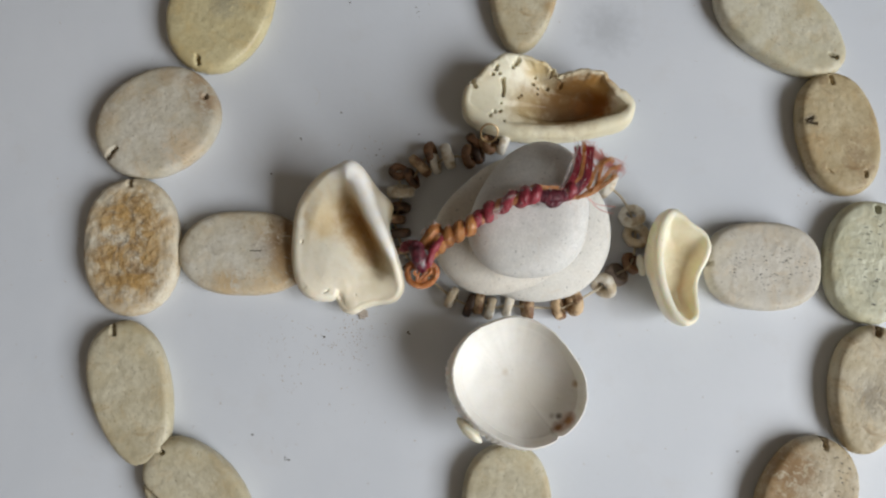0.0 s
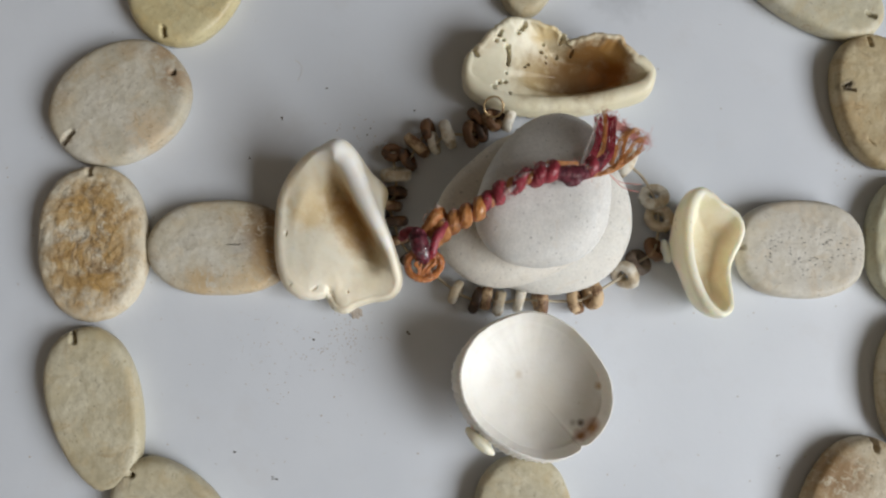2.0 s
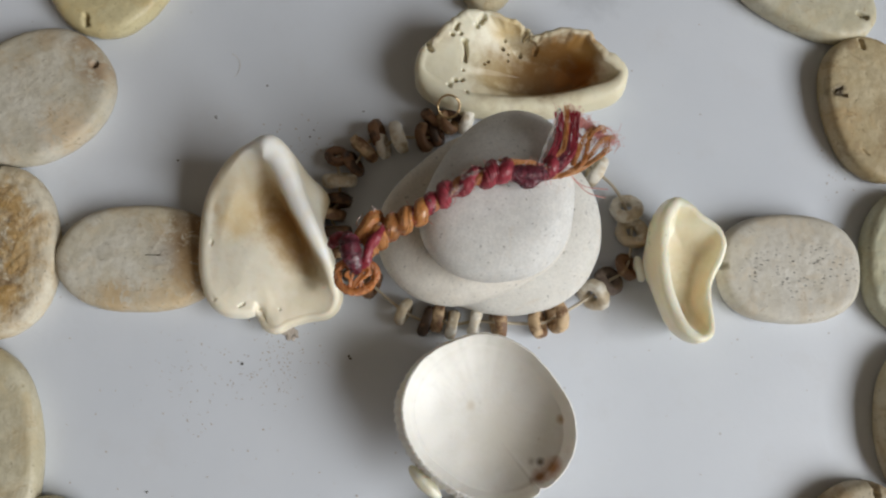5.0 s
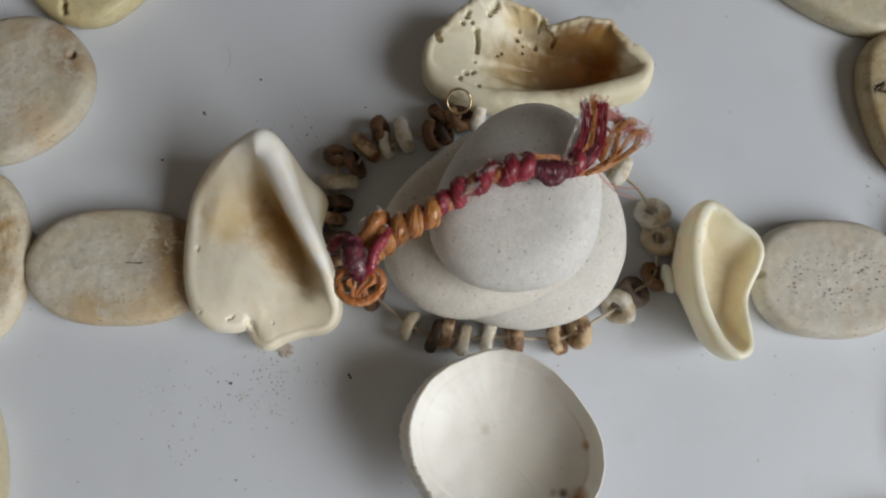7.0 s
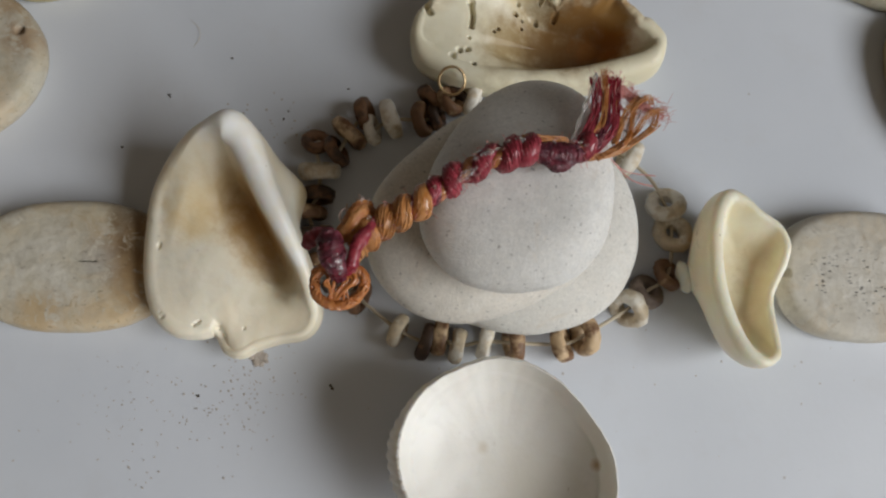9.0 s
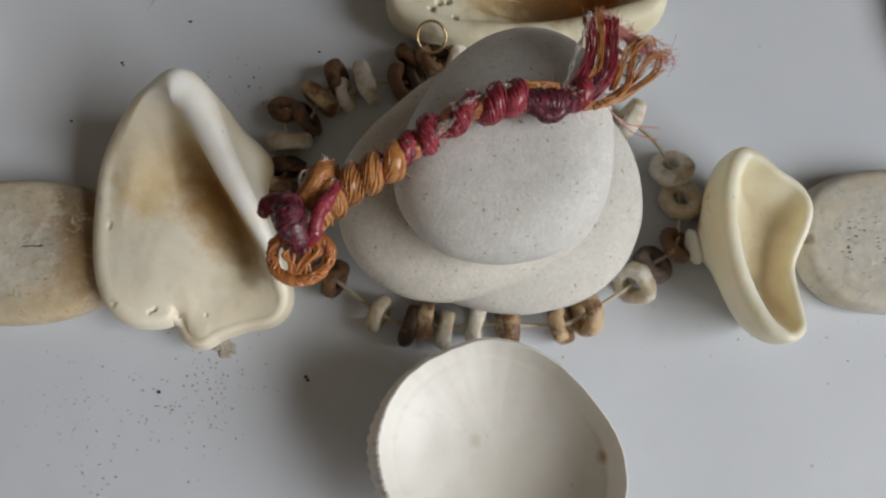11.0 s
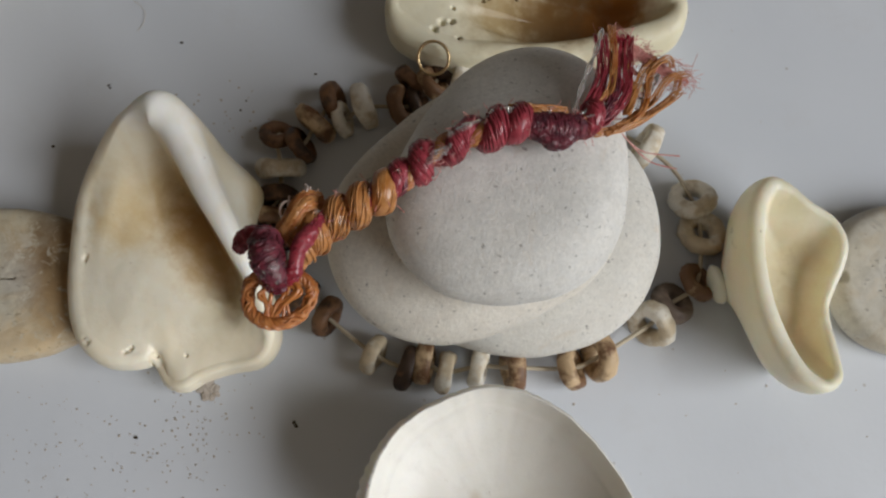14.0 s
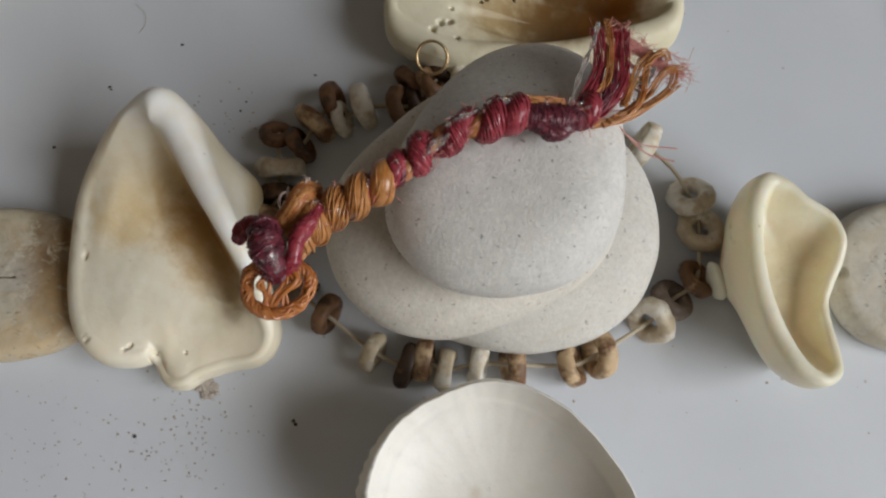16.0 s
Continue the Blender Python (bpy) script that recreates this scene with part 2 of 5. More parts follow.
RUST = yarn_material("rust_yarn", (0.38, 0.11, 0.025), (0.50, 0.19, 0.05))
PINK = yarn_material("pink_fibre", (0.66, 0.24, 0.22), (0.62, 0.33, 0.29))
PINK_FELT = Nodes("pink_felt")
PINK_FELT = PINK_FELT.done(PINK_FELT.mix(PINK_FELT.noise(900, 4, 0.7), (0.70, 0.22, 0.20), (0.80, 0.42, 0.36)), 0.5, PINK_FELT.noise(2500, 4, 0.7), 0.0002, 0.8, Transmission_Weight=0.35, Specular_IOR_Level=0.3)
CLEAR = Nodes("clear_fibre")
CLEAR = CLEAR.done((0.60, 0.47, 0.42), 0.15, Specular_IOR_Level=0.7)
GLUE = Nodes("dried_glue")
GLUE = GLUE.done((0.92, 0.88, 0.86), 0.08, GLUE.noise(700, 3), 0.0002, 0.5, Transmission_Weight=0.9, IOR=1.4)
PALE_RING = ring_material("pale_ring", (0.84, 0.80, 0.71), (0.64, 0.53, 0.37))
TAN_RING = ring_material("tan_ring", (0.57, 0.41, 0.245), (0.18, 0.09, 0.042))
BROWN_RING = ring_material("brown_ring", (0.20, 0.10, 0.048), (0.055, 0.03, 0.018))
GREY_RING = ring_material("grey_ring", (0.26, 0.20, 0.16), (0.15, 0.11, 0.085))
GRIT = Nodes("grit")
GRIT = GRIT.done(GRIT.mix(GRIT.noise(150, 2), (0.38, 0.31, 0.25), (0.56, 0.51, 0.46)), 0.8)
DARK_GRIT = Nodes("dark_grit")
DARK_GRIT = DARK_GRIT.done(DARK_GRIT.mix(DARK_GRIT.noise(150, 2), (0.03, 0.025, 0.02), (0.09, 0.065, 0.045)), 0.8)


# ---- the setting: the white board, and an unseen closed room with one window, added to shape the light ----
def box(name, x0, y0, z0, x1, y1, z1, material, bevel=0.0):
    bm = bmesh.new()
    bmesh.ops.create_cube(bm, size=1.0)
    for v in bm.verts:
        v.co = ((x0 + x1) / 2 + v.co.x * (x1 - x0), (y0 + y1) / 2 + v.co.y * (y1 - y0), (z0 + z1) / 2 + v.co.z * (z1 - z0))
    if bevel:
        bmesh.ops.bevel(bm, geom=bm.edges[:], offset=bevel, segments=3, affect="EDGES", profile=0.5)
    ob = part(name, bm, material)
    ob.data.polygons.foreach_set("use_smooth", [bool(bevel)] * len(ob.data.polygons))
    return ob


tagged(box("backing_board", -0.30, -0.24, -0.018, 0.30, 0.24, 0.0, WHITE, 0.002), "smooth white-painted wooden board lying flat", "board", kind="structure")
tagged(box("floor", -1.6, -1.9, -0.10, 1.3, 1.6, -0.018, FLOOR), "unseen plain brown floor added under the board", "floor", kind="structure")
tagged(box("ceiling", -1.6, -1.9, 2.1, 1.3, 1.6, 2.2, WALL), "unseen dark brown ceiling added to limit bounced light", "ceiling", kind="structure")
tagged(box("unseen_wall_west", -1.7, -1.9, -0.10, -1.6, 1.6, 2.2, WALL), "unseen dark brown wall added to limit bounced light", "wall", kind="structure")
tagged(box("unseen_wall_north", -1.7, 1.6, -0.10, 1.3, 1.7, 2.2, WALL), "unseen dark brown wall added to limit bounced light", "wall", kind="structure")
tagged(box("unseen_wall_south", -1.7, -2.0, -0.10, 1.3, -1.9, 2.2, WALL), "unseen dark brown wall added to limit bounced light", "wall", kind="structure")


def window_wall():
    """The wall with a hole for the window, as one ring-shaped mesh."""
    bm = bmesh.new()
    ys, zs = (-1.9, WIN_Y0, WIN_Y1, 1.6), (-0.018, WIN_Z0, WIN_Z1, 2.1)
    x0, x1 = WIN_X, WIN_X + 0.10
    for i in range(3):
        for j in range(3):
            if i == 1 and j == 1:
                continue
            for x in (x0, x1):
                bm.faces.new([bm.verts.new((x, y, z)) for y, z in ((ys[i], zs[j]), (ys[i + 1], zs[j]), (ys[i + 1], zs[j + 1]), (ys[i], zs[j + 1]))])
    for (ya, za), (yb, zb) in (((ys[1], zs[1]), (ys[2], zs[1])), ((ys[2], zs[1]), (ys[2], zs[2])), ((ys[2], zs[2]), (ys[1], zs[2])), ((ys[1], zs[2]), (ys[1], zs[1]))):
        bm.faces.new([bm.verts.new(p) for p in ((x0, ya, za), (x1, ya, za), (x1, yb, zb), (x0, yb, zb))])
    bmesh.ops.remove_doubles(bm, verts=bm.verts, dist=1e-5)
    ob = part("unseen_wall_east", bm, WALL)
    ob.data.polygons.foreach_set("use_smooth", [False] * len(ob.data.polygons))
    return tagged(ob, "unseen dark brown wall added round the window opening", "wall", kind="structure")


window_wall()


# ---- flat bone beads ----
def disc_mesh(name, rings, segs, surface, skirt, material, parent=None, label=""):
    """A closed body: a top laid out in rings about its middle, then rings down its side to a flat base."""
    verts, faces = [surface(0.0, 0.0)], []
    for i in range(1, rings + 1):
        for s in range(segs):
            verts.append(surface(i / rings, 2 * math.pi * s / segs))
    for row in skirt:
        for s in range(segs):
            verts.append(row(2 * math.pi * s / segs))
    total = rings + len(skirt)
    for s in range(segs):
        faces.append((0, 1 + s, 1 + (s + 1) % segs))
    for i in range(total - 1):
        a, b = 1 + i * segs, 1 + (i + 1) * segs
        for s in range(segs):
            n = (s + 1) % segs
            faces.append((a + s, b + s, b + n, a + n))
    last = 1 + (total - 1) * segs
    faces.append(tuple(last + s for s in range(segs - 1, -1, -1)))
    return mesh_part(name, verts, faces, material, parent, label)


def bone_bead(x, y, length, width, turn, label, material, square=2.2, taper=0.0, slots=(), chip=0.0, thick=5.4, rough=0.15, seed=1.0):
    """slots: (along, across, half-length, half-width, turn) of drill holes that break through the face, in mm. chip: the far end broken off."""
    a, b = length / 2, width / 2

    def plan(rho, th):
        r = (abs(math.cos(th)) ** square + abs(math.sin(th)) ** square) ** (-1 / square)
        u, v = rho * r * math.cos(th), rho * r * math.sin(th)
        k = 1 + 0.016 * wob(math.cos(th), math.sin(th), 0, 1.8, seed) + 0.006 * wob(math.cos(th), math.sin(th), 0, 7, seed)
        px, py = u * a * k, v * b * k * (1 + taper * u)
        if chip:
            limit = a * (1 - chip) + 0.5 * wob(py, 0, 0, 0.45, seed)
            px = min(px, limit)
        return px, py

    def surface(rho, th):
        px, py = plan(rho, th)
        z = thick * (0.42 + 0.58 * (1 - 0.08 * rho ** 2) * max(0.0, 1 - rho ** 18) ** 0.5)
        z += rough * (wob(px, py, 0, 0.16, seed) + 0.5 * wob(px, py, 0, 0.6, seed + 3) + 0.3 * wob(px, py, 0, 1.6, seed + 5))
        for sx, sy, hl, hw, ang in slots:
            c, s = math.cos(radians(ang)), math.sin(radians(ang))
            du, dv = (px - sx) * c + (py - sy) * s, -(px - sx) * s + (py - sy) * c
            d = math.hypot(max(0, abs(du) - (hl - hw)), dv) / hw
            z -= 3.0 * (1 - smooth01(0.5, 1.1, d))
        return (px / 1000, py / 1000, z / 1000)

    def side(scale, height):
        return lambda th: tuple(q * scale / 1000 for q in plan(1.0, th)) + (height / 1000,)

    ob = disc_mesh("bone_bead", 60, 150, surface, [side(0.995, thick * 0.25), side(0.975, thick * 0.1), side(0.94, 0.0)], material)
    ob.matrix_world = pose(x, y, 0.0, 0, 0, turn)
    return tagged(ob, label, "bead", "flat bone beads framing the board")


BROWN, DARK, GREY = (0.27, 0.15, 0.055), (0.12, 0.08, 0.045), (0.20, 0.20, 0.19)
YELLOW_BONE = bone_material("yellow_bone", (0.60, 0.53, 0.32), (0.52, 0.44, 0.25), (0.30, 0.29, 0.22), 0.10, gloss=0.3, spots=[(0, -2, 6, GREY, 0.4)])
GREY_BONE = bone_material("grey_bone", (0.59, 0.555, 0.47), (0.47, 0.43, 0.34), (0.34, 0.23, 0.12), 0.25, gloss=0.5, spots=[(14, -3, 5, (0.30, 0.18, 0.09), 0.7), (15, 4, 4, (0.34, 0.22, 0.11), 0.7), (9, 9, 4, (0.38, 0.27, 0.15), 0.6), (2, -11, 7, (0.60, 0.45, 0.28), 0.6), (-12, 8, 6, (0.36, 0.26, 0.15), 0.5)])
RUSTY_BONE = bone_material("rust_stained_bone", (0.66, 0.61, 0.49), (0.57, 0.50, 0.38), (0.42, 0.30, 0.17), 0.12, gloss=0.5, crust=0.9, spots=[(-8, 0, 7.5, (0.38, 0.225, 0.07), 0.7), (8, 1, 8, (0.34, 0.20, 0.06), 0.7), (-1, 5, 5, (0.40, 0.26, 0.10), 0.5), (1, -5, 5, (0.28, 0.15, 0.05), 0.7), (0, 2, 4, (0.20, 0.19, 0.18), 0.7), (3, -6, 3, (0.13, 0.12, 0.11), 0.6), (8, 2, 4, (0.20, 0.12, 0.05), 0.6)])
CREAM_BONE = bone_material("cream_bone", (0.61, 0.56, 0.42), (0.51, 0.445, 0.30), (0.32, 0.21, 0.10), 0.28, gloss=0.42, spots=[(-3, 9, 5, (0.40, 0.25, 0.11), 0.6), (8, 8, 4, (0.40, 0.25, 0.11), 0.6)])
END_STAINED = bone_material("end_stained_bone", (0.63, 0.595, 0.51), (0.53, 0.48, 0.37), (0.36, 0.25, 0.13), 0.25, gloss=0.42, spots=[(14, 1, 9.5, (0.30, 0.185, 0.085), 1.0), (13, 3, 11.5, (0.36, 0.235, 0.12), 0.9), (13, -5, 7, (0.46, 0.31, 0.16), 0.8), (10, 3, 4, (0.20, 0.13, 0.07), 0.8), (5, 0, 4.5, (0.42, 0.41, 0.38), 0.5), (6, -9, 6, (0.60, 0.44, 0.25), 0.6), (-4, -9, 6, (0.52, 0.36, 0.18), 0.7), (9, 8, 4, DARK, 0.5)])
PALE_BONE = bone_material("pale_bone", (0.64, 0.61, 0.49), (0.55, 0.51, 0.37), (0.40, 0.30, 0.17), 0.18, gloss=0.38, spots=[(3, 5, 5, (0.45, 0.36, 0.20), 0.4)])
BEIGE_BONE = bone_material("beige_bone", (0.59, 0.545, 0.41), (0.48, 0.425, 0.29), (0.34, 0.25, 0.14), 0.25, gloss=0.42)
TAN_BONE = bone_material("tan_bone", (0.56, 0.475, 0.31), (0.45, 0.36, 0.21), (0.24, 0.15, 0.07), 0.35, gloss=0.42, spots=[(-4, -8, 2.6, (0.07, 0.055, 0.04), 0.9), (3, 2, 5, (0.36, 0.26, 0.14), 0.5), (9, 3, 6, (0.22, 0.13, 0.06), 0.5), (2, -8, 6, (0.52, 0.37, 0.19), 0.5)])
PITTED_BONE = bone_material("pitted_bone", (0.66, 0.63, 0.56), (0.58, 0.54, 0.46), (0.42, 0.32, 0.20), 0.12, pores=1.15, turn=0, porous=[(-7, -1, 5.5), (0, -1, 6.5), (6, 0, 6), (11, -1, 4)])
PITTED_PALE = bone_material("pitted_pale_bone", (0.63, 0.63, 0.49), (0.54, 0.535, 0.39), (0.42, 0.34, 0.20), 0.1, pores=1.6, turn=90, porous=[(-9, 0, 9), (0, -3, 10), (7, -2, 8)], pore_scale=820)
POINTED_TAN = bone_material("pointed_tan_bone", (0.62, 0.56, 0.42), (0.53, 0.45, 0.30), (0.24, 0.15, 0.07), 0.35, spots=[(2, 0, 7, (0.16, 0.14, 0.12), 0.5), (-15, -2, 3, (0.10, 0.05, 0.02), 0.8)])
BURNT_BONE = bone_material("scorched_bone", (0.56, 0.49, 0.36), (0.45, 0.37, 0.24), (0.26, 0.16, 0.075), 0.3, pores=0.9, turn=60, porous=[(-9, 4, 8), (-3, 6, 7)], spots=[(-4, -8, 9, (0.27, 0.155, 0.06), 0.9), (6, -6, 9, (0.30, 0.18, 0.075), 0.8), (5, 4, 8, (0.40, 0.27, 0.13), 0.5)])

bone_bead(-0.0640, 0.0660, 39.2, 28.4, 76, "glossy yellowish flat oval bone bead", YELLOW_BONE, 2.15, slots=[(-17.2, 0.2, 1.5, 0.55, 20)], seed=1)
bone_bead(-0.0779, 0.0319, 34.6, 29.2, 36, "weathered grey flat oval bone bead", GREY_BONE, 2.15, slots=[(-14.4, -1.5, 2.2, 0.6, 12), (14.4, -1.7, 0.8, 0.5, 0)], seed=2)
bone_bead(-0.0812, -0.0024, 36.7, 25.4, -83, "rust-stained pitted flat bone bead", RUSTY_BONE, 2.25, slots=[(-16.6, 0.3, 1.3, 0.55, 8)], rough=0.45, seed=3)
bone_bead(-0.0772, -0.0406, 38.0, 20.2, -71, "cream egg-shaped flat bone bead with a broken end", BEIGE_BONE, 2.2, taper=-0.16, chip=0.06, slots=[(-17.0, -0.3, 1.6, 0.6, 0)], seed=4)
bone_bead(-0.0575, -0.0659, 35.6, 21.9, -46, "cracked grey flat oval bone bead", BEIGE_BONE, 2.1, slots=[(-15.5, 0.6, 1.2, 0.6, 20), (-11.0, -7.6, 5.0, 0.22, 8)], seed=5)
bone_bead(-0.0513, -0.0027, 34.9, 22.8, 2, "cream flat oval bone bead, brown at one end", END_STAINED, 2.25, slots=[(3.0, 0.3, 1.6, 0.10, 0)], seed=6)
bone_bead(0.0201, 0.0778, 41.7, 20.0, -93, "cream pointed oval bone bead with tiny pits", CREAM_BONE, 2.05, taper=-0.14, seed=7)
bone_bead(0.0921, 0.0696, 41.7, 24.2, -37, "grey-beige pointed oval bone bead", PALE_BONE, 2.05, taper=-0.12, slots=[(16.8, 0.2, 1.5, 0.6, 10)], seed=8)
bone_bead(0.1073, 0.0383, 34.7, 21.8, -80, "tan flat oval bone bead with dark scratches", TAN_BONE, 2.2, slots=[(-14.6, 0.2, 1.5, 0.55, 0), (12.5, 4.0, 1.0, 0.4, 0), (-3.4, -7.6, 1.6, 0.18, 60), (-4.4, -8.2, 1.3, 0.18, 110), (10.5, -5.5, 0.8, 0.14, 40)], seed=9)
bone_bead(0.0861, 0.0007, 31.1, 23.9, 2, "pale pitted bone bead with one squared end", PITTED_BONE, 2.45, chip=0.03, slots=[(-14.6, 0.2, 0.8, 0.45, 0)], seed=10)
bone_bead(0.1150, 0.0032, 33.2, 24.7, 83, "pale greenish deeply pitted bone bead", PITTED_PALE, 2.25, slots=[(14.0, 0.4, 1.2, 0.6, 0)], rough=0.3, seed=11)
bone_bead(0.1137, -0.0305, 33.9, 20.7, -104, "tan pointed flat oval bone bead", POINTED_TAN, 2.1, taper=-0.18, slots=[(-15.0, -2.0, 1.6, 0.7, 0)], seed=12)
bone_bead(0.0965, -0.0585, 32.6, 23.7, -118, "brown scorched flat bone bead with pores", BURNT_BONE, 2.2, slots=[(-14.5, -3.0, 2.0, 0.6, 30)], seed=13)
bone_bead(0.0202, -0.0634, 29.7, 22.9, -87, "cream flat oval bone bead", BEIGE_BONE, 2.3, seed=14)


# ---- the pile of pebbles ----
def pebble(x, y, z, rx, ry, rz, turn, label, material, seed, egg=0.0, tilt=(0, 0), fall=None, plan=None):
    verts, faces = [], []
    rows, segs = 64, 112
    for i in range(rows + 1):
        ph = math.pi * i / rows - math.pi / 2
        c, s = max(0.0, math.cos(ph)) ** 0.52, math.copysign(abs(math.sin(ph)) ** 0.92, math.sin(ph))
        for j in range(segs):
            th = 2 * math.pi * j / segs
            d = Vector((c * math.cos(th), c * math.sin(th), s))
            k = 1 + 0.035 * wob(d.x, d.y, d.z, 1.1, seed) + 0.012 * wob(d.x, d.y, d.z, 3.2, seed) + 0.003 * wob(d.x, d.y, d.z, 11, seed)
            if plan:
                k = 1 + 0.5 * (k - 1)
                r = around(plan, th) * k / 1000
                verts.append((d.x * r, d.y * r, d.z * rz * k / 1000))
                continue
            verts.append((d.x * rx * k / 1000, d.y * ry * k * (1 + egg * d.x) / 1000, d.z * rz * k / 1000))
    for i in range(rows):
        for j in range(segs):
            n = (j + 1) % segs
            faces.append((i * segs + j, i * segs + n, (i + 1) * segs + n, (i + 1) * segs + j))
    if fall:
        way, start, rate = radians(fall[0] - turn), fall[1], fall[2]
        for i, (px, py, pz) in enumerate(verts):
            s = (px * math.cos(way) + py * math.sin(way)) * 1000 - start
            lift = 0.0 if plan else 0.20 * max(0.0, s) / 1000
            verts[i] = (px + lift * math.cos(way), py + lift * math.sin(way), pz - (rate * (math.sqrt(s * s + 4) + s) / 2 * max(0.0, pz * 1000 / rz * 0.5 + 0.5)) / 1000)
    ob = mesh_part("pebble", verts, faces, material)
    ob.matrix_world = pose(x, y, z, tilt[0], tilt[1], turn)
    return tagged(ob, label, "stone", "pile of pebbles")


LOW_STONE = stone_material("low_marble", (0.79, 0.77, 0.72), (0.71, 0.69, 0.64), (0.63, 0.58, 0.50))
MID_STONE = stone_material("mid_marble", (0.79, 0.755, 0.68), (0.71, 0.67, 0.60), (0.62, 0.55, 0.46))
TOP_STONE = stone_material("top_marble", (0.78, 0.765, 0.73), (0.68, 0.67, 0.64), (0.64, 0.61, 0.56))
BX, BY, B_RADII = 0.0229, 0.0060, (21.6, 21.6, 21.6, 21.5, 21.4, 21.2, 20.8, 20.4, 19.9, 19.4, 19.0, 18.8, 18.7, 18.9, 19.2, 19.8, 20.5, 21.1, 21.6, 21.8, 21.6, 21.0, 20.2, 19.2, 18.5, 18.0, 17.9, 18.1, 18.5, 18.9, 19.5, 20.1, 20.7, 21.2, 21.4, 21.6)
pebble(BX, BY, 0.0062, 23.8, 16.8, 6.4, 0, "smooth flat white marble pebble at the bottom", LOW_STONE, 21, plan=B_RADII)
MX, MY, M_RADII = 0.0165, 0.0041, (19.6, 19.9, 20.1, 20.1, 20.2, 20.2, 20.1, 19.8, 19.3, 18.7, 18.0, 17.2, 16.5, 16.1, 16.1, 16.4, 17.0, 17.6, 18.1, 18.5, 18.7, 18.7, 18.4, 18.0, 17.5, 16.9, 16.3, 15.6, 15.1, 14.8, 14.9, 15.2, 15.9, 16.9, 17.9, 18.9)
TX, TY, T_RADII = 0.0205, 0.0067, (14.1, 14.3, 14.8, 15.7, 16.8, 18.1, 19.2, 19.7, 19.4, 18.4, 17.1, 15.8, 14.6, 13.7, 13.1, 12.8, 12.8, 13.0, 13.5, 14.1, 14.9, 15.5, 15.9, 16.0, 15.9, 15.6, 15.3, 15.1, 15.0, 15.1, 15.1, 15.0, 14.8, 14.6, 14.3, 14.1)
pebble(MX, MY, 0.0162, 19.8, 15.8, 5.8, 0, "smooth white marble pebble in the middle", MID_STONE, 22, plan=M_RADII)
pebble(TX, TY, 0.0266, 16.2, 14.2, 6.4, 0, "speckled grey-white marble pebble on top", TOP_STONE, 23, fall=(112, 3.5, 0.60), plan=T_RADII)


# ---- shells ----
def ring_through(points, n):
    """n places, evenly by turn, on a closed smooth line through points (x, y, z) that goes once round the origin."""
    pts = [Vector(p) for p in points]
    m, dense = len(pts), []
    for i in range(m):
        a, b, c, d = (pts[(i + k) % m] for k in (-1, 0, 1, 2))
        for q in range(24):
            t = q / 24
            dense.append(0.5 * (2 * b + (c - a) * t + (2 * a - 5 * b + 4 * c - d) * t * t + (3 * b - a - 3 * c + d) * t ** 3))
    total = len(dense)
    return [dense[int(i * total / n) % total].lerp(dense[(int(i * total / n) + 1) % total], i * total / n % 1.0) for i in range(n)]


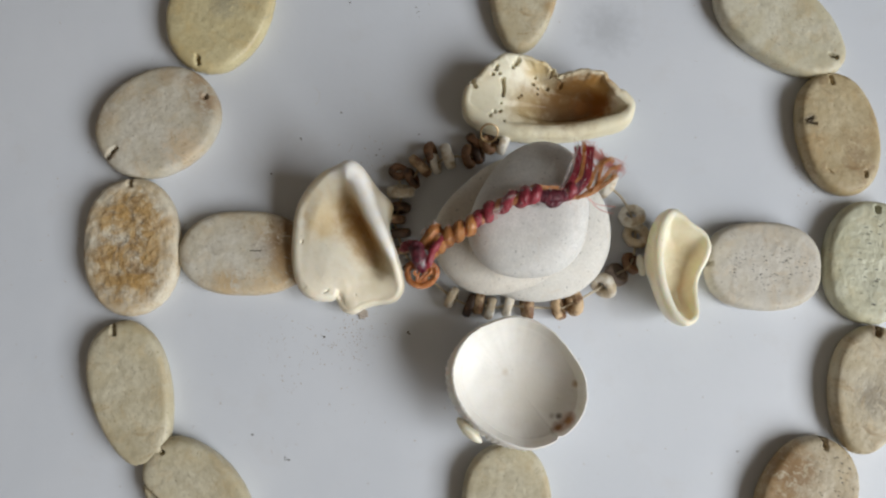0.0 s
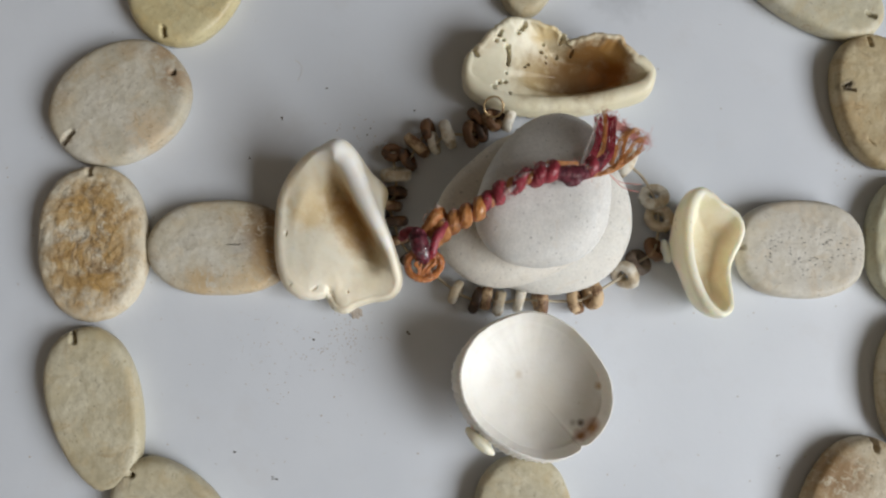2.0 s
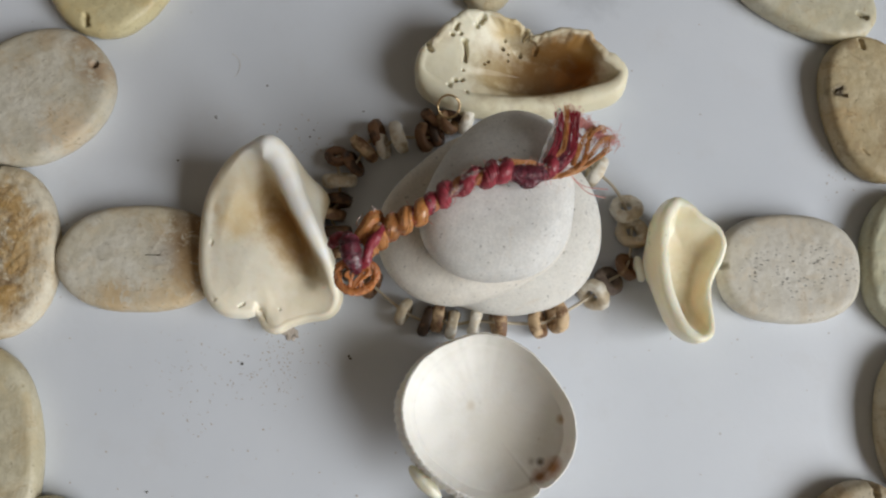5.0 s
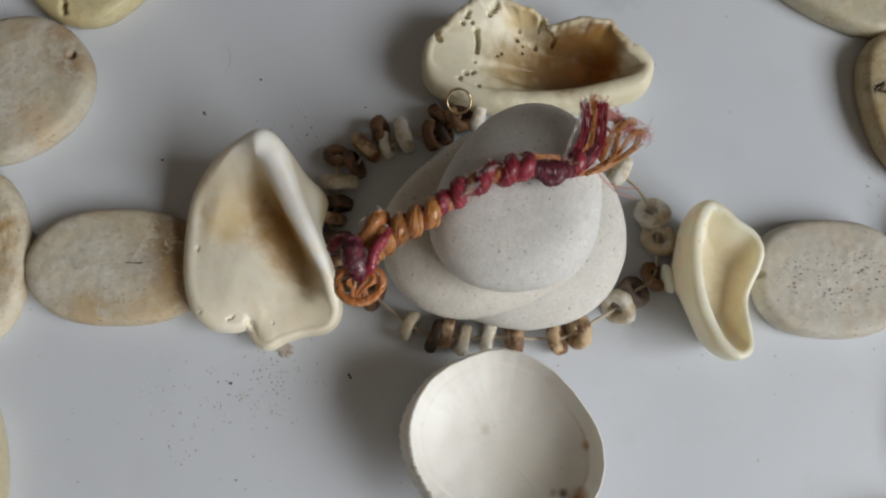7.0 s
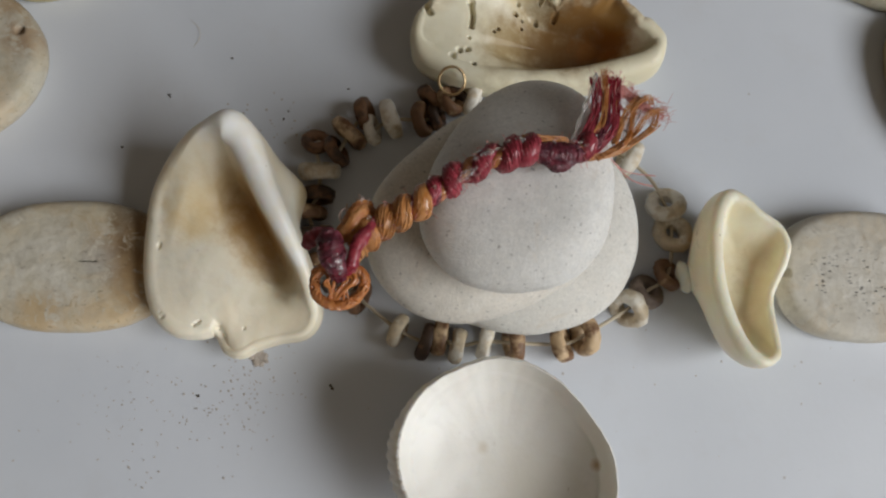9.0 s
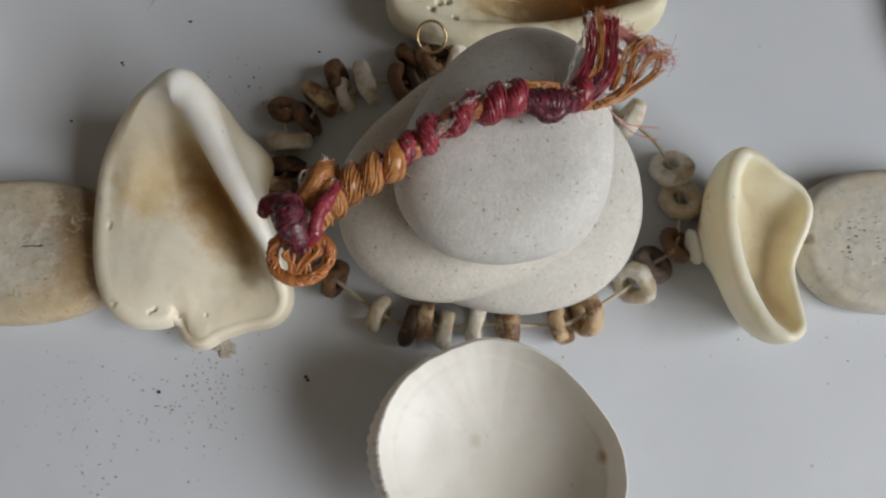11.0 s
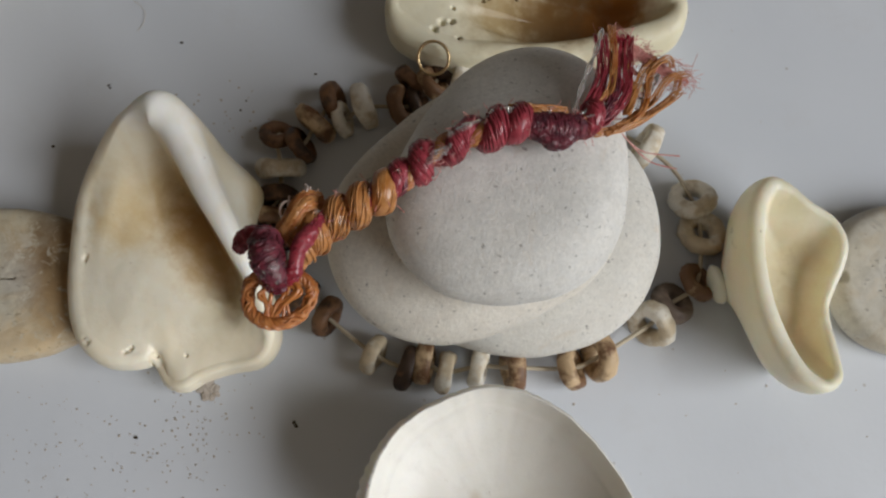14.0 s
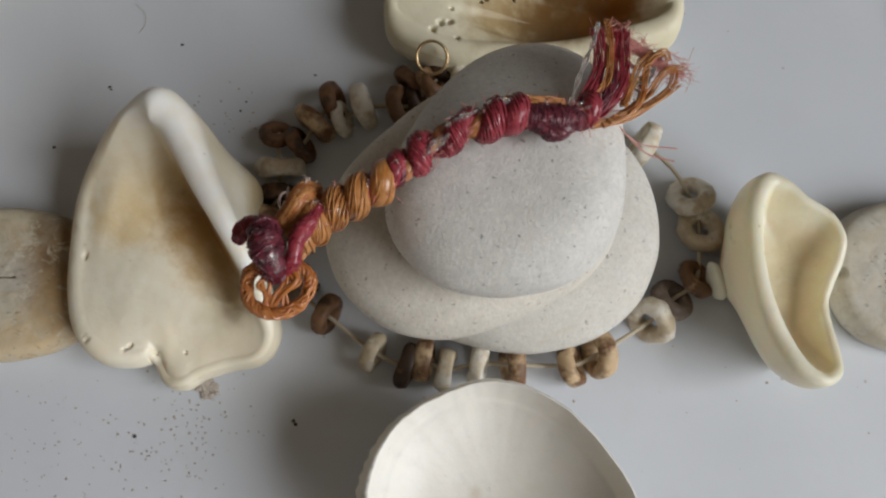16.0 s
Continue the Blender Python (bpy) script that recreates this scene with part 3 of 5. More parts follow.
def lipped_shell(name, x, y, rim, middle, floor, half, start, lip_from, foot, swell, material, carve=None, jag=None, rings=70, segs=360, soften=6, calmed=30, jag_from=0.70):
    """A hollow shell with a rounded lip.

    rim: (x, y, z) in mm along the crest of its lip; middle: the hollow's middle; floor(px, py): height of the hollow;
    half(p): half the lip's width; start(p): where, from the middle (0) to the lip (1), the wall begins to rise;
    lip_from(p): degrees at which the lip's round begins (0: upright inner wall, 90: no inner wall); foot(p): base over crest;
    swell(p, u): how far the flank bulges out, u from lip (0) to base (1); carve(px, py): depth cut from the upper face."""
    c = Vector((middle[0], middle[1], 0))
    crest = ring_through(rim, segs)
    if jag:
        crest = [p + jag(p) for p in crest]
    ways = []
    for i, p in enumerate(crest):
        along_rim = crest[(i + 3) % segs] - crest[i - 3]
        out = Vector((along_rim.y, -along_rim.x, 0)).normalized()
        ways.append(out if out.dot(Vector((p.x, p.y, 0)) - c) > 0 else -out)
    for _ in range(4):
        ways = [(ways[i - 1] + ways[i] * 2 + ways[(i + 1) % segs]).normalized() for i in range(segs)]
    inner, rows = [], []
    for p, out in zip(crest, ways):
        w, a0 = half(p), radians(lip_from(p))
        inner.append(p - out * w * math.cos(a0) + Vector((0, 0, -w + w * math.sin(a0))))
    calm = inner
    for _ in range(calmed):
        calm = [(calm[i - 2] + calm[i] * 2 + calm[(i + 2) % segs]) / 4 for i in range(segs)]
    soft = [[q.lerp(r, smooth01(jag_from, 1.0, i / rings)) for q, r in zip(calm, inner)] for i in range(rings + 1)]
    plan = [[(c.x + (q.x - c.x) * i / rings, c.y + (q.y - c.y) * i / rings) for q in soft[i]] for i in range(rings + 1)]
    high = np.zeros((rings + 1, segs))
    for i in range(rings + 1):
        for j in range(segs):
            k0 = start(crest[j])
            k = max(0.0, (i / rings - k0) / (1 - k0)) ** 1.9
            high[i][j] = floor(*plan[i][j]) * (1 - k) + soft[i][j].z * k
    for _ in range(soften):
        high[0] = high[1].mean()
        mid = 0.25 * (high[:-2] + high[2:] + np.roll(high, 1, 1)[1:-1] + np.roll(high, -1, 1)[1:-1])
        high[1:-1] = 0.4 * high[1:-1] + 0.6 * mid
    high[0] = high[1].mean()
    for i in range(1, rings + 1):
        rows.append([Vector((*plan[i][j], high[i][j])) for j in range(segs)])
    for q in range(1, 11):
        row = []
        for p, out in zip(crest, ways):
            w, a0 = half(p), radians(lip_from(p))
            a = a0 + (math.pi - a0) * q / 10
            row.append(p + out * (-w * math.cos(a)) + Vector((0, 0, -w + w * math.sin(a))))
        rows.append(row)
    edge = rows[-1]
    for q in range(1, 13):
        u = q / 12
        row = []
        for e, p, out in zip(edge, crest, ways):
            base = c + (Vector((p.x, p.y, 0)) - c) * foot(p)
            at = Vector((e.x, e.y, 0)).lerp(base, u * u) + out * swell(p, u)
            row.append(Vector((at.x, at.y, max(0.0, e.z * (1 - u)))))
        rows.append(row)
    verts = [Vector((c.x, c.y, high[0][0]))]
    for r, row in enumerate(rows):
        for p in row:
            d = 0.10 * wob(p.x, p.y, p.z, 0.22, x * 900) + 0.035 * wob(p.x, p.y, p.z, 0.8, y * 900)
            verts.append(Vector((p.x, p.y, max(0.0, p.z + d * (r < len(rows) - 3) - (carve(p.x, p.y) if carve and r < rings + 8 else 0.0)))))
    faces = [(0, 1 + j, 1 + (j + 1) % segs) for j in range(segs)]
    for r in range(len(rows) - 1):
        a, b = 1 + r * segs, 1 + (r + 1) * segs
        for j in range(segs):
            n = (j + 1) % segs
            faces.append((a + j, b + j, b + n, a + n))
    last = 1 + (len(rows) - 1) * segs
    faces.append(tuple(last + j for j in range(segs - 1, -1, -1)))
    ob = mesh_part(name, [v / 1000 for v in verts], faces, material)
    ob.location = (x, y, 0)
    return ob


def nearest(line, px, py):
    """Distance in mm to a line in plan."""
    best = 1e9
    for (ax, ay), (bx, by) in zip(line, line[1:]):
        dx, dy = bx - ax, by - ay
        t = max(0.0, min(1.0, ((px - ax) * dx + (py - ay) * dy) / (dx * dx + dy * dy)))
        best = min(best, math.hypot(px - ax - t * dx, py - ay - t * dy))
    return best


def holes(pits, depth):
    """Small holes cut into a face: place in plan and radius in mm."""
    def cut(px, py):
        d = 0.0
        for ax, ay, r in pits:
            if abs(px - ax) < 2 * r and abs(py - ay) < 2 * r:
                e = math.hypot(px - ax, py - ay) + 0.12 * wob(px, py, 0, 2.0, r)
                d = max(d, depth * min(1.0, r / 0.4) * (1 - smooth01(0.55 * r, 1.1 * r, e)))
        return d
    return cut


# left: worn half of a sea snail shell, open side up, its inner fold standing up along one side
LX, LY = -0.0249, 0.0008
SNAIL_RIM = [(1.1, 15.9, 24.0), (3.9, 14.3, 23.4), (5.8, 10.8, 21.6), (7.5, 7.0, 19.5), (9.4, 3.4, 17.5), (11.3, -0.2, 15.5), (13.0, -3.6, 13.5), (14.4, -7.8, 11.5), (14.9, -11.2, 9.5), (13.3, -13.6, 8.2), (9.4, -14.4, 7.2), (5.5, -15.7, 6.8), (3.2, -17.0, 6.4), (1.2, -16.5, 5.8), (0.0, -14.5, 5.8), (-1.1, -13.4, 8), (-3.6, -13.7, 8.4), (-7.0, -12.8, 8.8), (-9.6, -9.9, 9), (-11.0, -4.8, 9), (-11.2, 1.5, 9.6), (-10.5, 7.2, 11), (-7.8, 11.6, 14.4), (-3.6, 14.8, 19.8)]
SNAIL_DIP = [(-1.0, 12.0), (2.6, 8.6), (5.4, 3.6), (7.6, -1.2), (9.6, -6.0)]


def snail_floor(px, py):
    dip = nearest(SNAIL_DIP, px, py)
    h = 8.9 + 0.10 * max(0.0, py) - 5.0 * math.exp(-(dip / 4.4) ** 2) * smooth01(-13, -1, py) + 0.6 * math.exp(-((px + 5) / 4) ** 2 - ((py + 4) / 8) ** 2)
    return h - 0.9 * smooth01(-6, -14, py) * smooth01(-1, 4, px)


def snail_half(p):
    fold = smooth01(-2, 3, p.x) * smooth01(-12, -6, p.y)
    return fold * (1.05 + 0.14 * max(0.0, p.z - 13)) + (1 - fold) * (1.0 + 1.3 * smooth01(0, -9, p.x))


def snail_fold(p):
    return smooth01(-3, 2, p.x) * smooth01(-13, -9, p.y)


NICKS = [(-10.6, -1.0, 0.32), (-10.4, -0.6, 0.26), (-12.4, 3.2, 0.25), (-9.0, -12.2, 0.34), (-9.5, -11.7, 0.26), (-3.9, -13.4, 0.3), (-3.5, -13.1, 0.3), (-3.1, -12.8, 0.26), (-0.4, -13.6, 0.4), (3.9, -13.6, 0.26), (-13.0, 7.0, 0.25)]
# browns beside the fold hold painted shade; whites add painted brightness to its paler crest
SNAIL = shell_material("worn_snail_shell", (0.90, 0.85, 0.715), (0.84, 0.75, 0.565), [(-0.003, 0.008, 0.008, 0.010, (0.71, 0.54, 0.27), 0.75), (0.004, 0.005, 0.006, 0.008, (0.45, 0.26, 0.085), 0.9), (0.007, 0.000, 0.006, 0.0075, (0.50, 0.31, 0.11), 0.8), (-0.006, 0.004, 0.008, 0.005, (0.72, 0.53, 0.25), 0.7), (0.010, -0.008, 0.005, 0.007, (0.70, 0.60, 0.38), 0.6), (0.0090, 0.0135, 0.006, 0.0055, (0.56, 0.36, 0.13), 0.9), (0.012, 0.009, 0.008, 0.005, (0.70, 0.55, 0.30), 0.8), (-0.014, 0.006, 0.006, 0.006, (0.62, 0.46, 0.26), 0.55), (-0.013, -0.004, 0.005, 0.005, (0.70, 0.55, 0.32), 0.45), (0.0125, -0.0030, 0.0140, 0.0032, (0.90, 0.895, 0.86), 0.9), (0.0105, 0.0012, 0.0165, 0.0036, (0.90, 0.895, 0.86), 0.95), (0.0085, 0.0052, 0.0190, 0.0040, (0.90, 0.895, 0.86), 0.95), (0.0066, 0.0090, 0.0210, 0.0044, (0.90, 0.895, 0.86), 0.95), (0.0048, 0.0124, 0.0228, 0.0046, (0.90, 0.895, 0.86), 0.95), (0.0020, 0.0156, 0.0236, 0.0048, (0.90, 0.895, 0.86), 0.95), (-0.0016, 0.0156, 0.0222, 0.0044, (0.90, 0.895, 0.86), 0.9)], 0.33, 0.2)
snail_shell = lipped_shell("snail_shell", LX, LY, SNAIL_RIM, (0.5, -2.0), snail_floor, snail_half, lambda p: 0.30 + 0.50 * snail_fold(p) * smooth01(9, 14, p.z) + 0.25 * smooth01(-10, -13, p.y), lambda p: 80 - 60 * snail_fold(p) * smooth01(8.5, 12, p.z), lambda p: 0.90,
                           lambda p, u: math.sin(math.pi * min(1.0, u * 1.1)) * 0.7 + 4.6 * math.exp(-((p.x - 7.2) / 4.0) ** 2 - ((p.y - 8.5) / 5.0) ** 2) * smooth01(0.0, 0.75, u), SNAIL, holes(NICKS, 0.6), rings=100, segs=400, soften=10, calmed=160, jag_from=0.80)
tagged(snail_shell, "worn cream half of a sea snail shell, open side up", "shell", "shells round the pebbles")

# right: small curled shell piece
KX, KY = 0.0623, -0.0004
CURL_RIM = [(-3.3, 12.1, 12.5), (-0.7, 11.6, 12), (1.9, 9.6, 11.5), (5.4, 7.4, 11), (6.6, 4.4, 11), (6.0, 1.3, 10.5), (4.5, -1.9, 10), (3.7, -4.6, 9.5), (3.3, -8.0, 10.5), (3.1, -12.2, 12), (2.2, -14.5, 13.5), (0.0, -15.5, 14.2), (-2.8, -13.7, 14.4), (-4.5, -10.3, 14), (-6.1, -5.5, 14), (-6.8, -0.1, 14), (-6.7, 4.7, 14), (-5.7, 9.0, 13.5)]
# orange spot paints light glowing at the foot; tan spots paint the hollow's shade
CURL = shell_material("ivory_shell", (0.89, 0.85, 0.70), (0.84, 0.77, 0.57), [(-0.0078, 0.0050, 0.003, 0.0050, (0.66, 0.40, 0.15), 0.85), (0.001, 0.003, 0.0066, 0.006, (0.70, 0.585, 0.35), 0.7), (0.000, -0.004, 0.0066, 0.006, (0.70, 0.585, 0.35), 0.7), (0.000, -0.010, 0.008, 0.005, (0.70, 0.60, 0.37), 0.6)], 0.25, 0.6, 0.004)


def curl_left(p):
    return smooth01(1.0, -4.0, p.x)


curled_shell = lipped_shell("curled_shell", KX, KY, CURL_RIM, (-0.6, -1.2), lambda px, py: 6.6 + 0.10 * py * (py > 0) - 0.05 * px, lambda p: 0.85 + 0.55 * curl_left(p), lambda p: 0.40 + 0.34 * curl_left(p), lambda p: 45, lambda p: 0.80 - 0.36 * smooth01(0, -9, p.y) * curl_left(p),
                            lambda p, u: (0.4 + 0.4 * curl_left(p)) * math.sin(math.pi * u) * (1 - 0.4 * u) + 1.0 * math.exp(-((p.x + 6.8) / 3) ** 2 - ((p.y - 0.0) / 4.5) ** 2) * smooth01(0.2, 0.9, u), CURL, rings=60, segs=320, soften=24, calmed=200, jag_from=0.40)
tagged(curled_shell, "smooth ivory curled piece of sea shell", "shell", "shells round the pebbles")
bm = bmesh.new()
bmesh.ops.create_uvsphere(bm, u_segments=32, v_segments=18, radius=1.0)
for v in bm.verts:
    k = 1 + 0.12 * wob(v.co.x, v.co.y, v.co.z, 1.3, 46)
    v.co = Vector((v.co.x * 0.0011 * k, v.co.y * 0.0029 * k, v.co.z * 0.0022 * k))
nub = part("nub", bm, CURL, curled_shell, "pale oval nub at the foot of the shell")
nub.matrix_basis = pose(-0.0088, -0.0005, 0.0038, 0, 0, 10)

# top: thick broken shell with a brown hollow
UX, UY = 0.0267, 0.0430
BROKEN_RIM = [(21.8, -2.2, 11), (20.0, 0.0, 11.5), (17.9, 1.3, 11.5), (16.0, 3.8, 11.5), (13.8, 5.4, 12), (10.4, 6.0, 12), (6.4, 5.7, 11.5), (3.1, 5.0, 10), (1.6, 6.0, 10), (-1.6, 7.5, 11), (-6.1, 8.8, 11.5), (-9.9, 9.0, 12), (-12.5, 8.4, 12), (-15.1, 6.6, 11.5), (-17.9, 3.3, 11), (-20.5, 0.7, 10.5), (-21.2, -3.0, 9.5), (-19.2, -5.8, 9), (-13.1, -8.5, 8.5), (-7.0, -9.4, 8.5), (-0.3, -9.5, 8.5), (7.1, -8.8, 9), (14.4, -7.2, 10), (20.3, -5.2, 10.8)]
PITS = [(-12.1, 3.1, 0.75), (-12.0, 2.5, 0.5), (-11.9, 2.0, 0.5), (-11.8, 1.5, 0.5), (-11.8, 1.0, 0.5), (-11.8, 0.5, 0.5), (-11.8, 0.0, 0.5), (-11.9, -0.5, 0.5), (-11.9, -1.0, 0.5), (-13.8, -5.2, 0.55), (-12.5, -5.1, 0.5), (-15.1, -6.3, 0.5), (-13.1, 4.5, 0.4), (-14.9, 4.3, 0.45), (-14.2, 5.6, 0.6), (-13.9, 6.4, 0.5), (-19.7, 1.0, 0.7), (-20.0, 2.0, 0.7), (-19.3, 0.6, 0.5), (-12.3, -3.0, 0.3), (-7.7, -0.7, 0.35), (-6.9, 0.1, 0.4), (-3.6, 3.6, 0.5), (-3.2, 5.3, 0.4), (0.7, 3.7, 0.5), (0.9, 6.0, 0.8), (-2.2, 1.6, 0.3), (-2.2, 2.9, 0.3), (4.0, 4.2, 0.6), (-11.4, -7.6, 0.35), (-9.0, 7.4, 0.75), (-8.4, 8.2, 0.8), (-9.7, 6.4, 0.5), (0.4, 7.2, 0.6)]
# hollow spots: the shell's own brown, darkened further to paint in its shade
BROKEN = shell_material("broken_shell", (0.80, 0.755, 0.59), (0.72, 0.655, 0.46), [(0.006, -0.001, 0.003, 0.0125, (0.30, 0.18, 0.06), 0.9), (-0.004, -0.002, 0.006, 0.0105, (0.30, 0.20, 0.075), 0.85), (0.003, -0.002, 0.003, 0.0085, (0.18, 0.105, 0.035), 1.0), (0.009, -0.001, 0.003, 0.0095, (0.19, 0.09, 0.025), 1.0), (0.014, 0.000, 0.005, 0.008, (0.36, 0.14, 0.025), 1.0), (0.009, 0.005, 0.007, 0.0065, (0.28, 0.145, 0.045), 0.95), (0.013, 0.005, 0.009, 0.005, (0.36, 0.19, 0.055), 0.9), (0.016, 0.004, 0.009, 0.005, (0.46, 0.26, 0.08), 0.8), (-0.003, 0.007, 0.010, 0.005, (0.70, 0.52, 0.24), 0.7), (-0.018, 0.004, 0.009, 0.004, (0.55, 0.38, 0.19), 0.5)], 0.36, 0.12)


def broken_front(p):
    return smooth01(-3, -6, p.y)


def broken_left(p):
    return smooth01(-4, -13, p.x)


def broken_jag(p):
    k = smooth01(-1, 3, p.y)
    return Vector((0.4 * k * wob(p.x, p.y, 0, 0.7, 54), 0.7 * k * wob(p.x, p.y, 0, 0.55, 55), 0.3 * k * wob(p.x, p.y, 0, 0.8, 56)))


tagged(lipped_shell("broken_shell", UX, UY, BROKEN_RIM, (6.5, -1.0), lambda px, py: 1.8 + 7.2 * smooth01(5.0, -15.0, px), lambda p: 0.65 + 0.8 * smooth01(15, 20, p.x) * (1 - broken_front(p)) + 1.65 * broken_front(p) + 0.5 * broken_left(p) * (1 - broken_front(p)), lambda p: 0.50 + 0.15 * broken_front(p) - 0.30 * broken_left(p) * (1 - broken_front(p)), lambda p: 30 + 25 * broken_front(p) + 25 * broken_left(p) * (1 - broken_front(p)), lambda p: 0.93,
                    lambda p, u: 0.8 * math.sin(math.pi * u), BROKEN, holes(PITS, 1.6), broken_jag, rings=120, segs=420, soften=8, calmed=420, jag_from=0.86), "thick cream broken shell with a brown hollow and small borings", "shell", "shells round the pebbles")

# bottom: cockle shell like a small bowl
QX, QY, Q_RADII = 0.0209, -0.0332, (16.1, 15.7, 15.2, 14.7, 14.6, 14.7, 15.0, 15.3, 15.7, 16.1, 16.3, 16.2, 16.2, 16.4, 16.7, 16.8, 16.8, 16.6, 16.2, 15.7, 15.2, 14.8, 14.4, 14.2, 14.1, 14.3, 14.6, 15.0, 15.4, 15.6, 15.7, 15.8, 16.1, 16.4, 16.5, 16.4)


def cockle():
    rings, segs = 44, 640
    verts, faces = [], []

    def rim(th):
        notch = (th - radians(-50) + math.pi) % (2 * math.pi) - math.pi
        return 1.025 * around(Q_RADII, th) + 0.6 * max(0.0, math.cos(th - radians(172))) ** 2 - 0.55 * math.exp(-(notch / 0.035) ** 2) + 0.10 * wob(math.cos(th), math.sin(th), 0, 9, 65)

    def bowl(rho, th, out):
        r = rim(th)
        low = smooth01(0.0, 0.8, math.cos(th - radians(215)))
        top = 19.0 + 1.5 * math.cos(th - radians(60))
        if out:
            z = top * (1 - math.sqrt(max(0.0, 1 - (rho * 0.985) ** 2.3)))
            rib = 0.13 * math.sin(64 * th) * smooth01(0.3, 0.7, rho) * (0.25 + 0.75 * low)
            k = rho * r + rib + 1.7 * low * smooth01(0.35, 0.8, rho) * (1 - smooth01(0.93, 1.0, rho))
            return (k * math.cos(th), k * math.sin(th), z)
        k = rho * (0.965 - 0.045 * low)
        z = 10.0 + (top - 10.0) * (1 - math.sqrt(max(0.0, 1 - (rho * 0.985) ** 2.6)))
        z -= 0.34 * math.exp(-((rho - 0.90 - 0.02 * wob(math.cos(th), math.sin(th), 0, 2, 63)) / 0.02) ** 2) + 0.02 * math.sin(64 * th + 1.5 * wob(math.cos(th), math.sin(th), 0, 6, 64)) * smooth01(0.88, 1.0, rho)
        return (k * r * math.cos(th), k * r * math.sin(th), z + 0.12 * wob(k * r * math.cos(th), k * r * math.sin(th), 0, 0.25, 61))

    def lip(th):
        a, b = bowl(1.0, th, False), bowl(1.0, th, True)
        return ((a[0] + b[0]) / 2, (a[1] + b[1]) / 2, (a[2] + b[2]) / 2 + 0.35 - 0.5 * smooth01(0.0, 0.8, math.cos(th - radians(215))) * max(0.0, math.sin(64 * th)) ** 2)

    verts.append(bowl(0, 0, False))
    loops = [[bowl(math.sin(i / rings * math.pi / 2), 2 * math.pi * s / segs, False) for s in range(segs)] for i in range(1, rings + 1)]
    loops.append([lip(2 * math.pi * s / segs) for s in range(segs)])
    loops += [[bowl(math.sin(i / rings * math.pi / 2), 2 * math.pi * s / segs, True) for s in range(segs)] for i in range(rings, 0, -1)]
    for loop in loops:
        verts += loop
    verts.append(bowl(0, 0, True))
    for s in range(segs):
        n = (s + 1) % segs
        faces.append((0, 1 + s, 1 + n))
        for i in range(len(loops) - 1):
            a, b = 1 + i * segs, 1 + (i + 1) * segs
            faces.append((a + s, b + s, b + n, a + n))
        a = 1 + (len(loops) - 1) * segs
        faces.append((len(verts) - 1, a + n, a + s))
    return mesh_part("cockle_shell", [(a / 1000, b / 1000, c / 1000) for a, b, c in verts], faces, COCKLE)


COCKLE = shell_material("cockle", (0.87, 0.85, 0.80), (0.82, 0.795, 0.735), [(0.0100, -0.0098, 0.0138, 0.0022, (0.34, 0.15, 0.06), 1.0), (0.0128, -0.0084, 0.0140, 0.0028, (0.40, 0.18, 0.06), 1.0), (0.0102, -0.0072, 0.0127, 0.0011, (0.09, 0.05, 0.03), 1.0), (0.0086, -0.0072, 0.0121, 0.0010, (0.36, 0.32, 0.26), 0.8), (0.0140, 0.0008, 0.0140, 0.0012, (0.45, 0.28, 0.10), 0.8), (-0.0029, 0.0028, 0.0101, 0.0012, (0.66, 0.58, 0.46), 0.6), (0.004, -0.004, 0.010, 0.010, (0.74, 0.69, 0.58), 0.5)], 0.4, 0.12, 0.002)
cockle_shell = cockle()
cockle_shell.location = (QX, QY, 0)
bm = bmesh.new()
bmesh.ops.create_uvsphere(bm, u_segments=32, v_segments=18, radius=1.0)
for v in bm.verts:
    k = 1 + 0.10 * wob(v.co.x, v.co.y, v.co.z, 1.5, 66)
    v.co = Vector((v.co.x * 0.0042 * k, v.co.y * 0.0016 * k * (1 - 0.3 * v.co.x ** 2), v.co.z * 0.0022 * k))
hinge = part("hinge", bm, CURL, cockle_shell, "pale rounded hinge of the shell")
hx, hy = 0.0095, -0.0450
hinge.matrix_basis = pose(hx - QX, hy - QY, 0.0105, 0, 0, -42)
tagged(cockle_shell, "chalk-white cockle shell lying open like a bowl", "shell", "shells round the pebbles")


# ---- string of small ring beads ----
def ring_mesh(seed, outer=2.55, hole=0.95, half=0.95):
    segs = 28
    prof = []
    for q in range(14):
        a = 2 * math.pi * q / 14
        c, d = math.cos(a), math.sin(a)
        prof.append(((outer + hole) / 2 + (outer - hole) / 2 * math.copysign(abs(c) ** 0.75, c), half * math.copysign(abs(d) ** 0.75, d)))
    verts, faces = [], []
    for j in range(segs):
        th = 2 * math.pi * j / segs
        for r, z in prof:
            k = 1 + 0.15 * wob(math.cos(th), math.sin(th), 0, 1.3, seed) * (r / outer) + 0.05 * wob(math.cos(th), math.sin(th), z, 4.0, seed) + 0.06 * wob(math.cos(th) * r, math.sin(th) * r, z, 1.4, seed)
            verts.append((r * k * math.cos(th) / 1000, r * k * math.sin(th) / 1000, (z * (1 + 0.25 * wob(math.cos(th), math.sin(th), 5, 0.9, seed))) / 1000))
    m = len(prof)
    for j in range(segs):
        n = (j + 1) % segs
        for i in range(m):
            k = (i + 1) % m
            faces.append((j * m + i, n * m + i, n * m + k, j * m + k))
    me = bpy.data.meshes.new("ring_bead")
    me.from_pydata(verts, [], faces)
    me.polygons.foreach_set("use_smooth", [True] * len(me.polygons))
    return me


